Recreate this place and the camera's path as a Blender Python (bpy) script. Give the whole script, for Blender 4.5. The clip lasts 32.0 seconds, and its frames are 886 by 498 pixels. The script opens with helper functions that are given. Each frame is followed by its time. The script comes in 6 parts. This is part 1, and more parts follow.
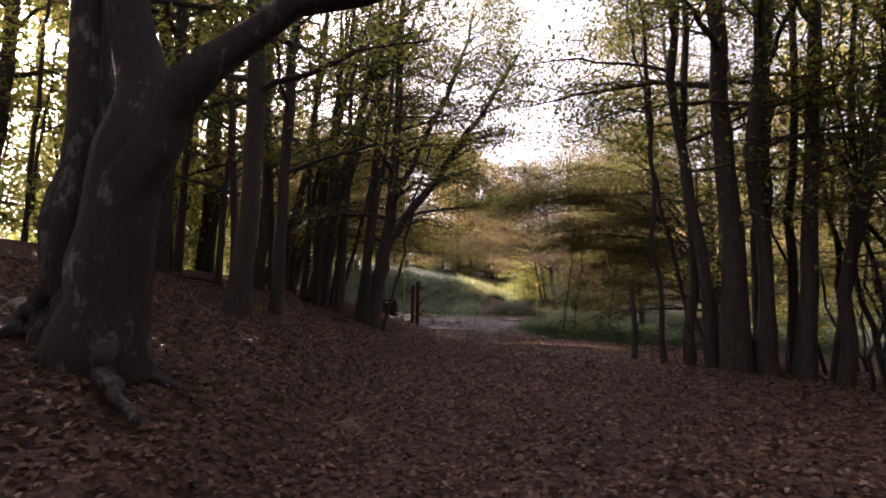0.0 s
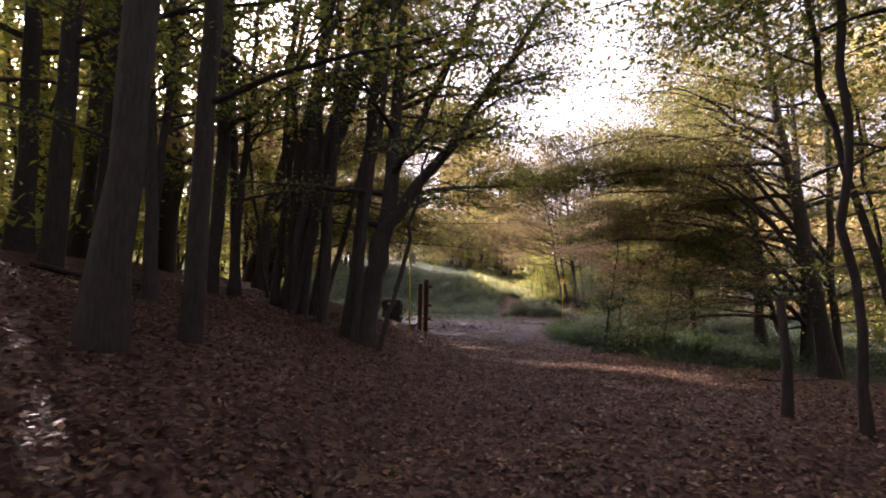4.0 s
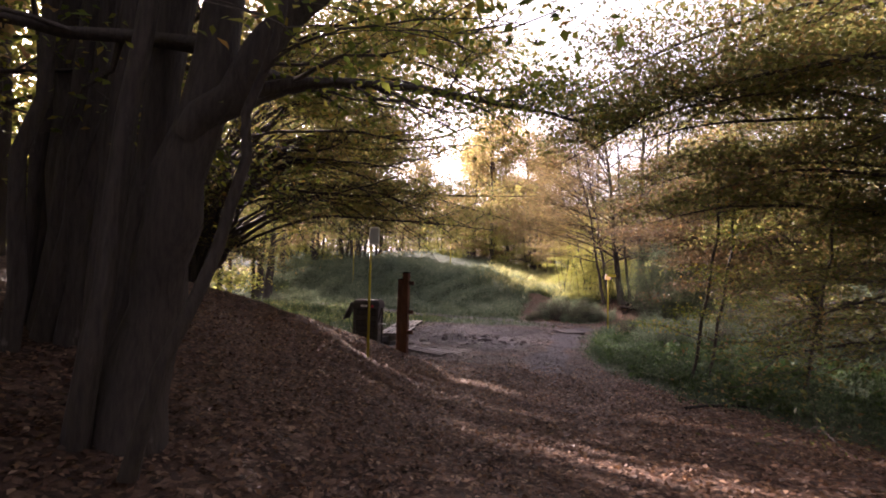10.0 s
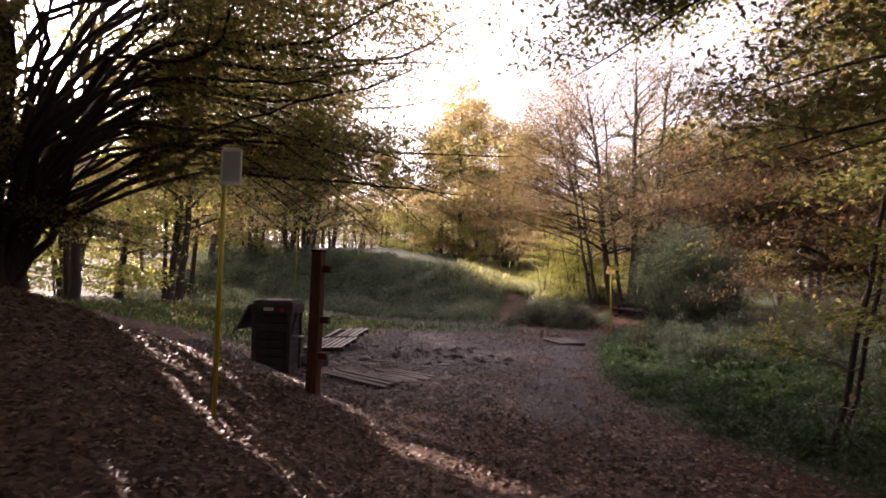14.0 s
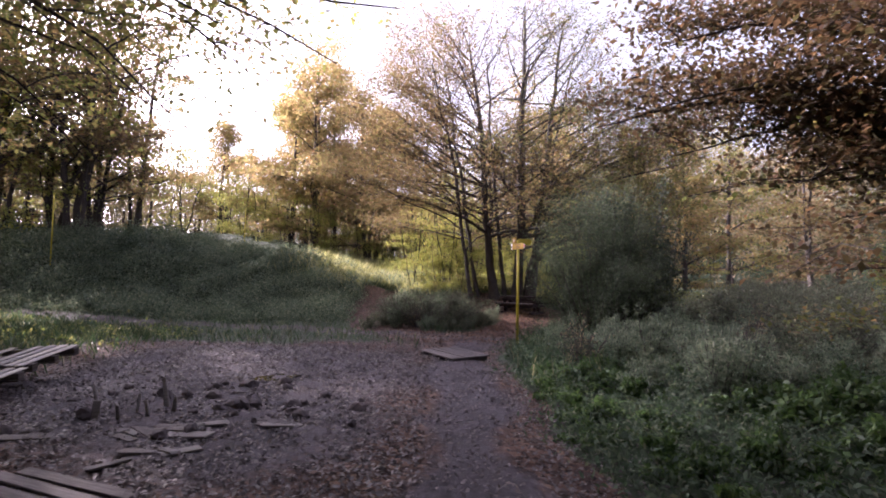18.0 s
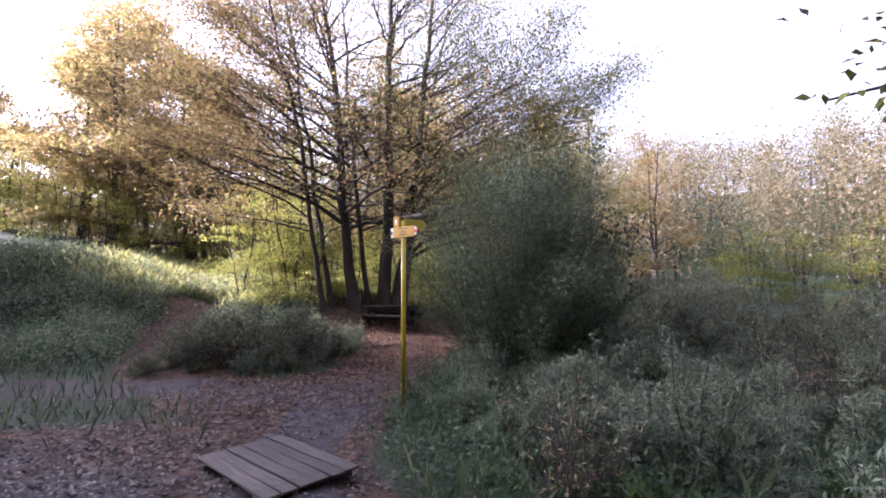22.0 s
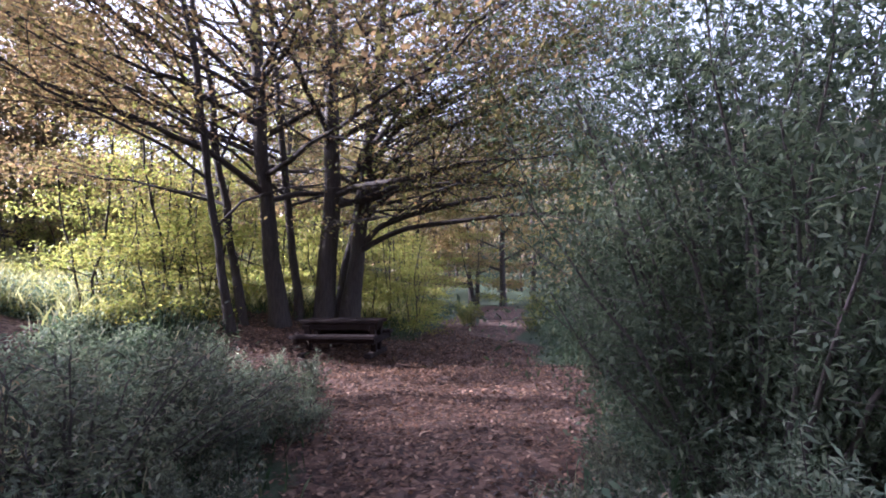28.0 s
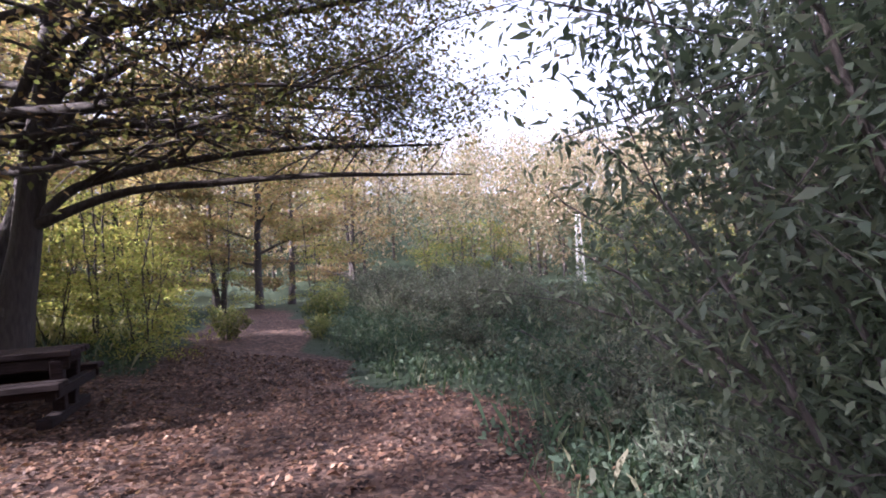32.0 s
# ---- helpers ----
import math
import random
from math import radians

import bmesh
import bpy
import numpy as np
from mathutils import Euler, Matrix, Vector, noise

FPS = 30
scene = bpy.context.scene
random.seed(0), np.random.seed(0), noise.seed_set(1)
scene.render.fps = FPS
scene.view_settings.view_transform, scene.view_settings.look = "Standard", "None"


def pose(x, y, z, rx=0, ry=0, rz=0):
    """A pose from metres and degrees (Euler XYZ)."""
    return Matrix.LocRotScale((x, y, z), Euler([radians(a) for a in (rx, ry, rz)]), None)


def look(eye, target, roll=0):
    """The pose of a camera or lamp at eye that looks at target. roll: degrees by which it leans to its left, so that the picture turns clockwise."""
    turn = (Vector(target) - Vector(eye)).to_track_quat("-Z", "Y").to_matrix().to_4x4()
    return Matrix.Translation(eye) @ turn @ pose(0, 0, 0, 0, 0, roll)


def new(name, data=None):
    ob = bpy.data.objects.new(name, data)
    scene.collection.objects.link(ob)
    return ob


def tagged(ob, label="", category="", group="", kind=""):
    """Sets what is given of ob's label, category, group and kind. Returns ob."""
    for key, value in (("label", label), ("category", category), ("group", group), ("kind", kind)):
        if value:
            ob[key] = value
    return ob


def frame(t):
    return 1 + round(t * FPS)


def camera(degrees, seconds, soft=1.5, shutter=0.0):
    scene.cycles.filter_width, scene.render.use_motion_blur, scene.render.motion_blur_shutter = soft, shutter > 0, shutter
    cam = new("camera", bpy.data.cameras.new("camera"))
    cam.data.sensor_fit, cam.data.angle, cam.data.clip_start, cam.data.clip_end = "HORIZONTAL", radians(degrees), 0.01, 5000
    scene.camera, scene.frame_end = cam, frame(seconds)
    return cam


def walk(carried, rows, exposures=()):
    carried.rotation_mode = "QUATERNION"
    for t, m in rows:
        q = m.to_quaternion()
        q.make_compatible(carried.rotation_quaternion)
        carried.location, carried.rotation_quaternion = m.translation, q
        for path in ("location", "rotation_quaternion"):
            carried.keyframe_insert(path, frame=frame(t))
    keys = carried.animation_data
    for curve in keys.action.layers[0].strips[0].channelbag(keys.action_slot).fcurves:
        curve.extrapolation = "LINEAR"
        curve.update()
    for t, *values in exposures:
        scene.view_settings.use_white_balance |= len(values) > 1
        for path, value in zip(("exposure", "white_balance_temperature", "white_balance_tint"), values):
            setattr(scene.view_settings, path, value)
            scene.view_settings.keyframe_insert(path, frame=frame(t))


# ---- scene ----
cam = camera(82.8, 32.0, 1.8)
PATH = [
    (0.0, (0.478, -20.626, 1.978), (0.123, -15.653, 2.362), 0.46),
    (0.5, (0.416, -20.139, 2.064), (0.051, -15.167, 2.439), 0.34),
    (1.0, (0.285, -19.599, 2.116), (-0.072, -14.625, 2.476), 0.40),
    (1.5, (0.187, -19.089, 2.146), (-0.173, -14.114, 2.500), 0.47),
    (2.0, (0.047, -18.608, 2.142), (-0.323, -13.635, 2.499), 0.47),
    (2.5, (-0.025, -18.102, 2.145), (-0.400, -13.129, 2.498), 0.44),
    (3.0, (-0.111, -17.605, 2.143), (-0.497, -12.632, 2.492), 0.45),
    (3.5, (-0.151, -17.113, 2.120), (-0.539, -12.140, 2.455), 0.46),
    (5.5, (0.606, -15.496, 2.226), (-0.032, -10.548, 2.560), 1.38),
    (6.0, (0.692, -14.939, 2.220), (0.037, -9.993, 2.543), 1.28),
    (6.5, (0.716, -14.337, 2.227), (0.046, -9.391, 2.530), 1.18),
    (7.0, (0.737, -13.783, 2.244), (0.049, -8.840, 2.537), 1.21),
    (7.5, (0.737, -13.187, 2.214), (0.020, -8.247, 2.508), 1.25),
    (8.0, (0.677, -12.564, 2.263), (-0.050, -7.624, 2.525), 1.17),
    (8.5, (0.619, -11.908, 2.235), (-0.105, -6.968, 2.506), 1.07),
    (9.0, (0.550, -11.285, 2.237), (-0.171, -6.345, 2.508), 1.16),
    (9.5, (0.479, -10.682, 2.216), (-0.236, -5.741, 2.490), 1.11),
    (10.0, (0.347, -10.034, 2.161), (-0.368, -5.093, 2.430), 1.26),
    (10.5, (0.246, -9.391, 2.102), (-0.451, -4.448, 2.382), 1.38),
    (11.0, (0.165, -8.659, 2.051), (-0.515, -3.713, 2.326), 1.32),
    (11.5, (0.142, -7.956, 2.013), (-0.503, -3.005, 2.288), 1.22),
    (12.0, (0.151, -7.311, 2.009), (-0.472, -2.358, 2.289), 1.15),
    (12.5, (0.109, -6.692, 1.992), (-0.478, -1.735, 2.282), 1.18),
    (13.0, (0.077, -6.079, 1.921), (-0.476, -1.118, 2.214), 1.24),
    (13.5, (0.029, -5.484, 1.888), (-0.460, -0.517, 2.180), 1.27),
    (14.0, (-0.001, -4.931, 1.883), (-0.393, 0.045, 2.177), 1.21),
    (14.5, (-0.036, -4.400, 1.845), (-0.392, 0.579, 2.141), 1.19),
    (16.5, (0.060, -0.035, 1.457), (0.056, 4.955, 1.781), 1.97),
    (17.0, (0.151, 0.391, 1.456), (0.316, 5.379, 1.755), 1.75),
    (17.5, (0.291, 0.883, 1.430), (0.742, 5.854, 1.727), 1.53),
    (18.0, (0.466, 1.346, 1.430), (1.408, 6.247, 1.742), 1.12),
    (18.5, (0.631, 1.884, 1.455), (1.918, 6.705, 1.771), 0.90),
    (19.0, (0.790, 2.442, 1.515), (2.354, 7.181, 1.829), 0.69),
    (19.5, (0.979, 3.076, 1.526), (2.749, 7.742, 1.837), 0.37),
    (20.0, (1.157, 3.729, 1.547), (3.075, 8.336, 1.856), 0.27),
    (20.5, (1.334, 4.388, 1.563), (3.388, 8.935, 1.881), 0.07),
    (21.0, (1.500, 5.041, 1.570), (3.628, 9.554, 1.886), -0.02),
    (21.5, (1.669, 5.593, 1.591), (3.881, 10.065, 1.916), -0.23),
    (22.0, (1.778, 6.177, 1.597), (4.059, 10.615, 1.919), -0.23),
    (22.5, (1.876, 6.681, 1.640), (4.249, 11.070, 1.968), -0.24),
    (23.0, (2.002, 7.274, 1.643), (4.432, 11.631, 1.970), -0.46),
    (23.5, (2.161, 7.800, 1.646), (4.604, 12.150, 1.976), -0.48),
    (24.0, (2.390, 8.305, 1.622), (4.904, 12.614, 1.956), -0.58),
    (24.5, (2.531, 8.811, 1.591), (5.119, 13.076, 1.924), -0.51),
    (25.0, (2.680, 9.323, 1.585), (5.346, 13.539, 1.921), -0.54),
    (25.5, (2.817, 9.905, 1.618), (5.524, 14.095, 1.944), -0.54),
    (27.5, (2.833, 11.501, 1.562), (5.777, 15.526, 1.916), -0.38),
    (28.0, (2.868, 11.902, 1.551), (5.962, 15.816, 1.888), -0.59),
    (28.5, (2.968, 12.255, 1.551), (6.382, 15.892, 1.891), -0.90),
    (29.0, (3.119, 12.590, 1.553), (6.868, 15.883, 1.880), -1.32),
    (29.5, (3.216, 12.941, 1.581), (7.326, 15.772, 1.884), -1.82),
    (30.0, (3.385, 13.316, 1.550), (7.734, 15.768, 1.834), -2.19),
    (30.5, (3.621, 13.692, 1.559), (8.111, 15.876, 1.813), -2.42),
    (31.0, (3.952, 14.098, 1.505), (8.516, 16.126, 1.747), -2.57),
    (31.5, (4.311, 14.475, 1.462), (8.893, 16.463, 1.696), -2.62),
    (32.0, (4.690, 14.769, 1.440), (9.284, 16.727, 1.684), -2.85),
]
EXPOSURES = [(0.0, 1.95, 6450, 33), (4.0, 2.2, 6400, 33), (8.0, 2.26, 6500, 34), (11.0, 2.32, 6700, 35), (13.0, 1.86, 6900, 36), (18.0, 1.87, 5850, 36), (21.0, 2.03, 5700, 35), (24.0, 2.4, 5150, 29), (28.0, 2.33, 5150, 31), (32.0, 2.4, 5450, 31)]
walk(cam, [(t, look(eye, target, roll)) for t, eye, target, roll in PATH], EXPOSURES)

# ---- world and sun ----
SUN_TO = Vector((-0.75, 0.66, 0.46)).normalized()
elev = math.asin(SUN_TO.z)
world = bpy.data.worlds.new("sky")
scene.world = world
world.use_nodes = True
wn = world.node_tree.nodes
sky = wn.new("ShaderNodeTexSky")
sky.sky_type = "NISHITA"
sky.sun_disc = False
sky.sun_elevation = elev
sky.sun_rotation = math.atan2(SUN_TO.x, SUN_TO.y)
sky.dust_density = 6.0
sky.ozone_density = 0.0
sky.air_density = 0.8
haze = wn.new("ShaderNodeHueSaturation")
haze.inputs["Saturation"].default_value = 0.3
world.node_tree.links.new(sky.outputs[0], haze.inputs["Color"])
world.node_tree.links.new(haze.outputs[0], wn["Background"].inputs[0])
wn["Background"].inputs[1].default_value = 0.15
sun_data = bpy.data.lights.new("sun", "SUN")
sun_data.energy = 5.0
sun_data.angle = radians(0.6)
sun_data.color = (1.0, 0.9, 0.74)
sun = new("sun", sun_data)
sun.matrix_world = look((0, 0, 40), tuple(Vector((0, 0, 40)) - SUN_TO))


# ---- materials ----
def mat(name):
    m = bpy.data.materials.new(name)
    m.use_nodes = True
    nt = m.node_tree
    return m, nt, nt.nodes["Principled BSDF"]


def node(nt, kind, **props):
    n = nt.nodes.new("ShaderNode" + kind)
    for k, v in props.items():
        n.inputs[k].default_value = v
    return n


def ramp(nt, fac, stops, interp="LINEAR"):
    r = nt.nodes.new("ShaderNodeValToRGB")
    r.color_ramp.interpolation = interp
    e = r.color_ramp.elements
    while len(e) < len(stops):
        e.new(0.5)
    for el, (p, c) in zip(e, stops):
        el.position = p
        el.color = (*c, 1)
    nt.links.new(fac, r.inputs[0])
    return r.outputs[0]


def mixc(nt, fac, a, b, mode="MIX"):
    n = nt.nodes.new("ShaderNodeMix")
    n.data_type = "RGBA"
    n.blend_type = mode
    for sock, v in ((0, fac), (6, a), (7, b)):
        if hasattr(v, "links"):
            nt.links.new(v, n.inputs[sock])
        else:
            n.inputs[sock].default_value = (*v, 1) if isinstance(v, tuple) else v
    return n.outputs[2]


def noise_tex(nt, scale, detail=4, rough=0.6, space="Object", stretch=None):
    c = nt.nodes.new("ShaderNodeTexCoord")
    n = node(nt, "TexNoise", Scale=scale, Detail=detail, Roughness=rough)
    src = c.outputs[space]
    if stretch:
        mp = nt.nodes.new("ShaderNodeMapping")
        mp.inputs["Scale"].default_value = stretch
        nt.links.new(src, mp.inputs[0])
        src = mp.outputs[0]
    nt.links.new(src, n.inputs["Vector"])
    return n.outputs[0]


def bump(nt, bsdf, height, strength, dist=0.02):
    b = node(nt, "Bump", Strength=strength, Distance=dist)
    nt.links.new(height, b.inputs["Height"])
    nt.links.new(b.outputs[0], bsdf.inputs["Normal"])


def leaf_material(name, stops, glow=0.5, rough=0.45):
    m, nt, b = mat(name)
    g = nt.nodes.new("ShaderNodeNewGeometry")
    col = ramp(nt, g.outputs["Random Per Island"], stops)
    big = noise_tex(nt, 0.55, 2, 0.5)
    dull = mixc(nt, 0.45, col, ramp(nt, big, [(0.3, (0.62, 0.6, 0.55)), (0.7, (1.2, 1.1, 0.9))]), "MULTIPLY")
    nt.links.new(dull, b.inputs["Base Color"])
    b.inputs["Roughness"].default_value = rough
    b.inputs["Specular IOR Level"].default_value = 0.35
    t = node(nt, "BsdfTranslucent")
    bright = mixc(nt, 1.0, dull, (2.5, 2.5, 1.9), "MULTIPLY")
    nt.links.new(bright, t.inputs[0])
    s = nt.nodes.new("ShaderNodeMixShader")
    s.inputs[0].default_value = glow
    nt.links.new(b.outputs[0], s.inputs[1])
    nt.links.new(t.outputs[0], s.inputs[2])
    nt.links.new(s.outputs[0], nt.nodes["Material Output"].inputs[0])
    return m


LEAF_GREEN = leaf_material("beech_leaf_green", [(0.0, (0.045, 0.066, 0.02)), (0.5, (0.088, 0.108, 0.028)), (0.8, (0.14, 0.138, 0.036)), (0.95, (0.19, 0.14, 0.046)), (1.0, (0.15, 0.084, 0.036))], 0.62)
LEAF_OLIVE = leaf_material("beech_leaf_olive", [(0.0, (0.048, 0.058, 0.024)), (0.4, (0.08, 0.088, 0.035)), (0.7, (0.11, 0.1, 0.046)), (0.9, (0.125, 0.088, 0.05)), (1.0, (0.1, 0.06, 0.036))], 0.58)
LEAF_GOLD = leaf_material("beech_leaf_gold", [(0.0, (0.102, 0.106, 0.05)), (0.4, (0.17, 0.146, 0.076)), (0.7, (0.21, 0.158, 0.094)), (0.9, (0.185, 0.118, 0.08)), (1.0, (0.135, 0.082, 0.06))], 0.64)
LEAF_BROWN = leaf_material("beech_leaf_brown", [(0.0, (0.085, 0.086, 0.038)), (0.3, (0.13, 0.108, 0.054)), (0.6, (0.145, 0.1, 0.064)), (1.0, (0.1, 0.066, 0.048))])
LEAF_RUST = leaf_material("beech_leaf_rust", [(0.0, (0.05, 0.046, 0.026)), (0.4, (0.078, 0.056, 0.036)), (0.8, (0.1, 0.062, 0.044)), (1.0, (0.13, 0.076, 0.046))], 0.38)
# autumn colours greyed so that the far slopes look hazy
LEAF_FAR = leaf_material("hazed_distant_leaf", [(0.0, (0.062, 0.07, 0.04)), (0.35, (0.115, 0.105, 0.066)), (0.7, (0.165, 0.135, 0.096)), (1.0, (0.15, 0.115, 0.092))], 0.35)
MEADOW = leaf_material("meadow_blade", [(0.0, (0.12, 0.135, 0.06)), (0.6, (0.2, 0.205, 0.11)), (1.0, (0.32, 0.3, 0.19))], 0.4, 0.6)
# yellow-green raised in brightness to carry sunlight in the leaf colour
LEAF_YELLOW = leaf_material("sunlit_yellow_green_leaf", [(0.0, (0.095, 0.125, 0.036)), (0.5, (0.165, 0.18, 0.055)), (1.0, (0.21, 0.175, 0.07))], 0.66)
# olive leaf brightened in colour, for crowns the sun lamp hardly reaches
LEAF_LIT = leaf_material("beech_leaf_olive_sunlit", [(0.0, (0.08, 0.095, 0.036)), (0.4, (0.125, 0.13, 0.05)), (0.75, (0.17, 0.145, 0.068)), (1.0, (0.18, 0.115, 0.066))], 0.62)
LEAF_SUNNY = leaf_material("sunlit_pale_leaf", [(0.0, (0.07, 0.09, 0.03)), (0.6, (0.12, 0.14, 0.05)), (1.0, (0.19, 0.18, 0.08))])
LEAF_WILLOW = leaf_material("willow_leaf", [(0.0, (0.034, 0.05, 0.034)), (0.6, (0.062, 0.084, 0.058)), (1.0, (0.115, 0.134, 0.1))], 0.4, 0.65)
LEAF_DARK = leaf_material("dark_shrub_leaf", [(0.0, (0.018, 0.028, 0.021)), (0.6, (0.038, 0.052, 0.04)), (1.0, (0.08, 0.095, 0.076))], 0.3, 0.5)
LEAF_HERB = leaf_material("herb_leaf", [(0.0, (0.022, 0.041, 0.025)), (0.5, (0.042, 0.07, 0.046)), (0.85, (0.068, 0.098, 0.069)), (1.0, (0.1, 0.112, 0.085))], 0.3, 0.75)
LEAF_SAGE = leaf_material("sage_weed_leaf", [(0.0, (0.07, 0.096, 0.074)), (0.6, (0.12, 0.155, 0.122)), (1.0, (0.2, 0.225, 0.185))], 0.34, 0.8)
LEAF_BRAMBLE = leaf_material("bramble_leaf", [(0.0, (0.04, 0.046, 0.036)), (0.5, (0.076, 0.09, 0.07)), (0.85, (0.12, 0.135, 0.105)), (1.0, (0.17, 0.145, 0.13))], 0.35, 0.75)
LEAF_BRIGHT = leaf_material("nettle_leaf", [(0.0, (0.02, 0.044, 0.014)), (0.5, (0.036, 0.074, 0.024)), (1.0, (0.064, 0.104, 0.036))], 0.35, 0.55)
GRASS = leaf_material("grass_blade", [(0.0, (0.022, 0.046, 0.025)), (0.5, (0.044, 0.075, 0.042)), (0.8, (0.08, 0.1, 0.062)), (1.0, (0.17, 0.165, 0.12))], 0.3, 0.6)
DRY_STALK = leaf_material("dry_stalk", [(0.0, (0.16, 0.12, 0.08)), (1.0, (0.34, 0.27, 0.18))], 0.2, 0.7)
LITTER = leaf_material("fallen_leaf", [(0.0, (0.04, 0.023, 0.018)), (0.35, (0.08, 0.042, 0.031)), (0.7, (0.135, 0.073, 0.05)), (0.92, (0.205, 0.125, 0.086)), (1.0, (0.3, 0.21, 0.16))], 0.12, 0.55)
LITTER_GREY = leaf_material("fallen_leaf_grey", [(0.0, (0.03, 0.024, 0.027)), (0.5, (0.07, 0.057, 0.062)), (0.9, (0.125, 0.105, 0.112)), (1.0, (0.2, 0.18, 0.185))], 0.1, 0.5)


def bark_material(name, dark, mid, pale, patches=0.6):
    m, nt, b = mat(name)
    lines = noise_tex(nt, 5.0, 5, 0.65, "Object", (6, 6, 0.9))
    col = ramp(nt, lines, [(0.3, dark), (0.6, mid)])
    lich = noise_tex(nt, 2.6, 6, 0.7, "Object", (1.6, 1.6, 0.8))
    f = ramp(nt, lich, [(patches - 0.06, (0, 0, 0)), (patches + 0.07, (1, 1, 1))])
    col = mixc(nt, f, col, pale)
    nt.links.new(col, b.inputs["Base Color"])
    b.inputs["Roughness"].default_value = 0.8
    bump(nt, b, lines, 0.8, 0.03)
    return m


BARK = bark_material("beech_bark", (0.02, 0.015, 0.014), (0.052, 0.04, 0.036), (0.18, 0.16, 0.15), 0.71)
# base tones darkened to stand in for shade on the old beech; mottles stay pale
BARK_SHADED = bark_material("shaded_mottled_bark", (0.009, 0.007, 0.007), (0.026, 0.021, 0.021), (0.17, 0.155, 0.155), 0.62)
BARK_TWIG = bark_material("twig_bark", (0.03, 0.024, 0.022), (0.075, 0.06, 0.055), (0.14, 0.12, 0.1), 0.75)


def wood_material(name, dark, mid, pale, grain=(1, 14, 14), rough=0.75):
    m, nt, b = mat(name)
    n = noise_tex(nt, 4.0, 6, 0.65, "Object", grain)
    col = ramp(nt, n, [(0.25, dark), (0.5, mid), (0.75, pale)])
    info = nt.nodes.new("ShaderNodeObjectInfo")
    tone = ramp(nt, info.outputs["Random"], [(0.0, (0.72, 0.72, 0.74)), (1.0, (1.2, 1.18, 1.15))])
    col = mixc(nt, 1.0, col, tone, "MULTIPLY")
    st = noise_tex(nt, 3.0, 4, 0.6)
    col = mixc(nt, ramp(nt, st, [(0.45, (0, 0, 0)), (0.75, (0.6, 0.6, 0.6))]), col, dark)
    nt.links.new(col, b.inputs["Base Color"])
    b.inputs["Roughness"].default_value = rough
    b.inputs["Specular IOR Level"].default_value = 0.2
    bump(nt, b, n, 0.8, 0.006)
    return m


WOOD_GREY = wood_material("weathered_board", (0.042, 0.035, 0.036), (0.088, 0.077, 0.077), (0.15, 0.137, 0.136))
WOOD_PALE = wood_material("bleached_board", (0.194, 0.176, 0.169), (0.36, 0.338, 0.324), (0.49, 0.468, 0.446))
WOOD_SLAB = wood_material("pale_driftwood", (0.09, 0.08, 0.078), (0.17, 0.157, 0.152), (0.26, 0.243, 0.235))
WOOD_POST = wood_material("red_brown_post", (0.04, 0.0176, 0.0112), (0.096, 0.04, 0.024), (0.16, 0.072, 0.044), (14, 14, 1))
WOOD_DARK = wood_material("dark_stained_timber", (0.007, 0.004, 0.004), (0.017, 0.0095, 0.0095), (0.042, 0.028, 0.027), (1, 14, 14), 0.85)
WOOD_SHED = wood_material("old_fountain_boards", (0.03, 0.025, 0.025), (0.065, 0.057, 0.056), (0.13, 0.118, 0.115))


def paint_material(name, color, chips=(0.25, 0.2, 0.1), rough=0.45, amount=0.74):
    m, nt, b = mat(name)
    n = noise_tex(nt, 9.0, 6, 0.7)
    f = ramp(nt, n, [(amount - 0.08, (0, 0, 0)), (amount + 0.06, (1, 1, 1))])
    g = noise_tex(nt, 3.0, 3, 0.6)
    base = mixc(nt, ramp(nt, g, [(0.3, (0.0, 0.0, 0.0)), (0.8, (0.35, 0.35, 0.35))]), color, tuple(c * 0.6 for c in color))
    nt.links.new(mixc(nt, f, base, chips), b.inputs["Base Color"])
    b.inputs["Roughness"].default_value = rough
    bump(nt, b, n, 0.1, 0.003)
    return m


YELLOW = paint_material("yellow_paint", (0.44, 0.36, 0.012))
ORANGE = paint_material("amber_board_paint", (0.47, 0.27, 0.03))
WHITE = paint_material("white_paint", (0.75, 0.74, 0.72), (0.4, 0.38, 0.35))
RED = paint_material("red_paint", (0.55, 0.02, 0.04), (0.5, 0.3, 0.3))
INK = paint_material("dark_lettering", (0.09, 0.06, 0.03), (0.2, 0.15, 0.06))
STEEL = paint_material("galvanised_steel", (0.5, 0.5, 0.5), (0.35, 0.34, 0.33), 0.4)
STEEL.node_tree.nodes["Principled BSDF"].inputs["Metallic"].default_value = 0.6
CLOD = wood_material("churned_mud", (0.04, 0.033, 0.037), (0.08, 0.067, 0.072), (0.13, 0.113, 0.118), (3, 3, 3), 0.8)
MAST = paint_material("weathered_mast_paint", (0.26, 0.26, 0.24), (0.2, 0.18, 0.15))
PUDDLE = paint_material("muddy_water", (0.03, 0.026, 0.024), (0.05, 0.04, 0.035), 0.06, 0.9)
STONE = wood_material("mossy_stone", (0.08, 0.08, 0.07), (0.2, 0.19, 0.17), (0.33, 0.31, 0.29), (3, 3, 3), 0.85)


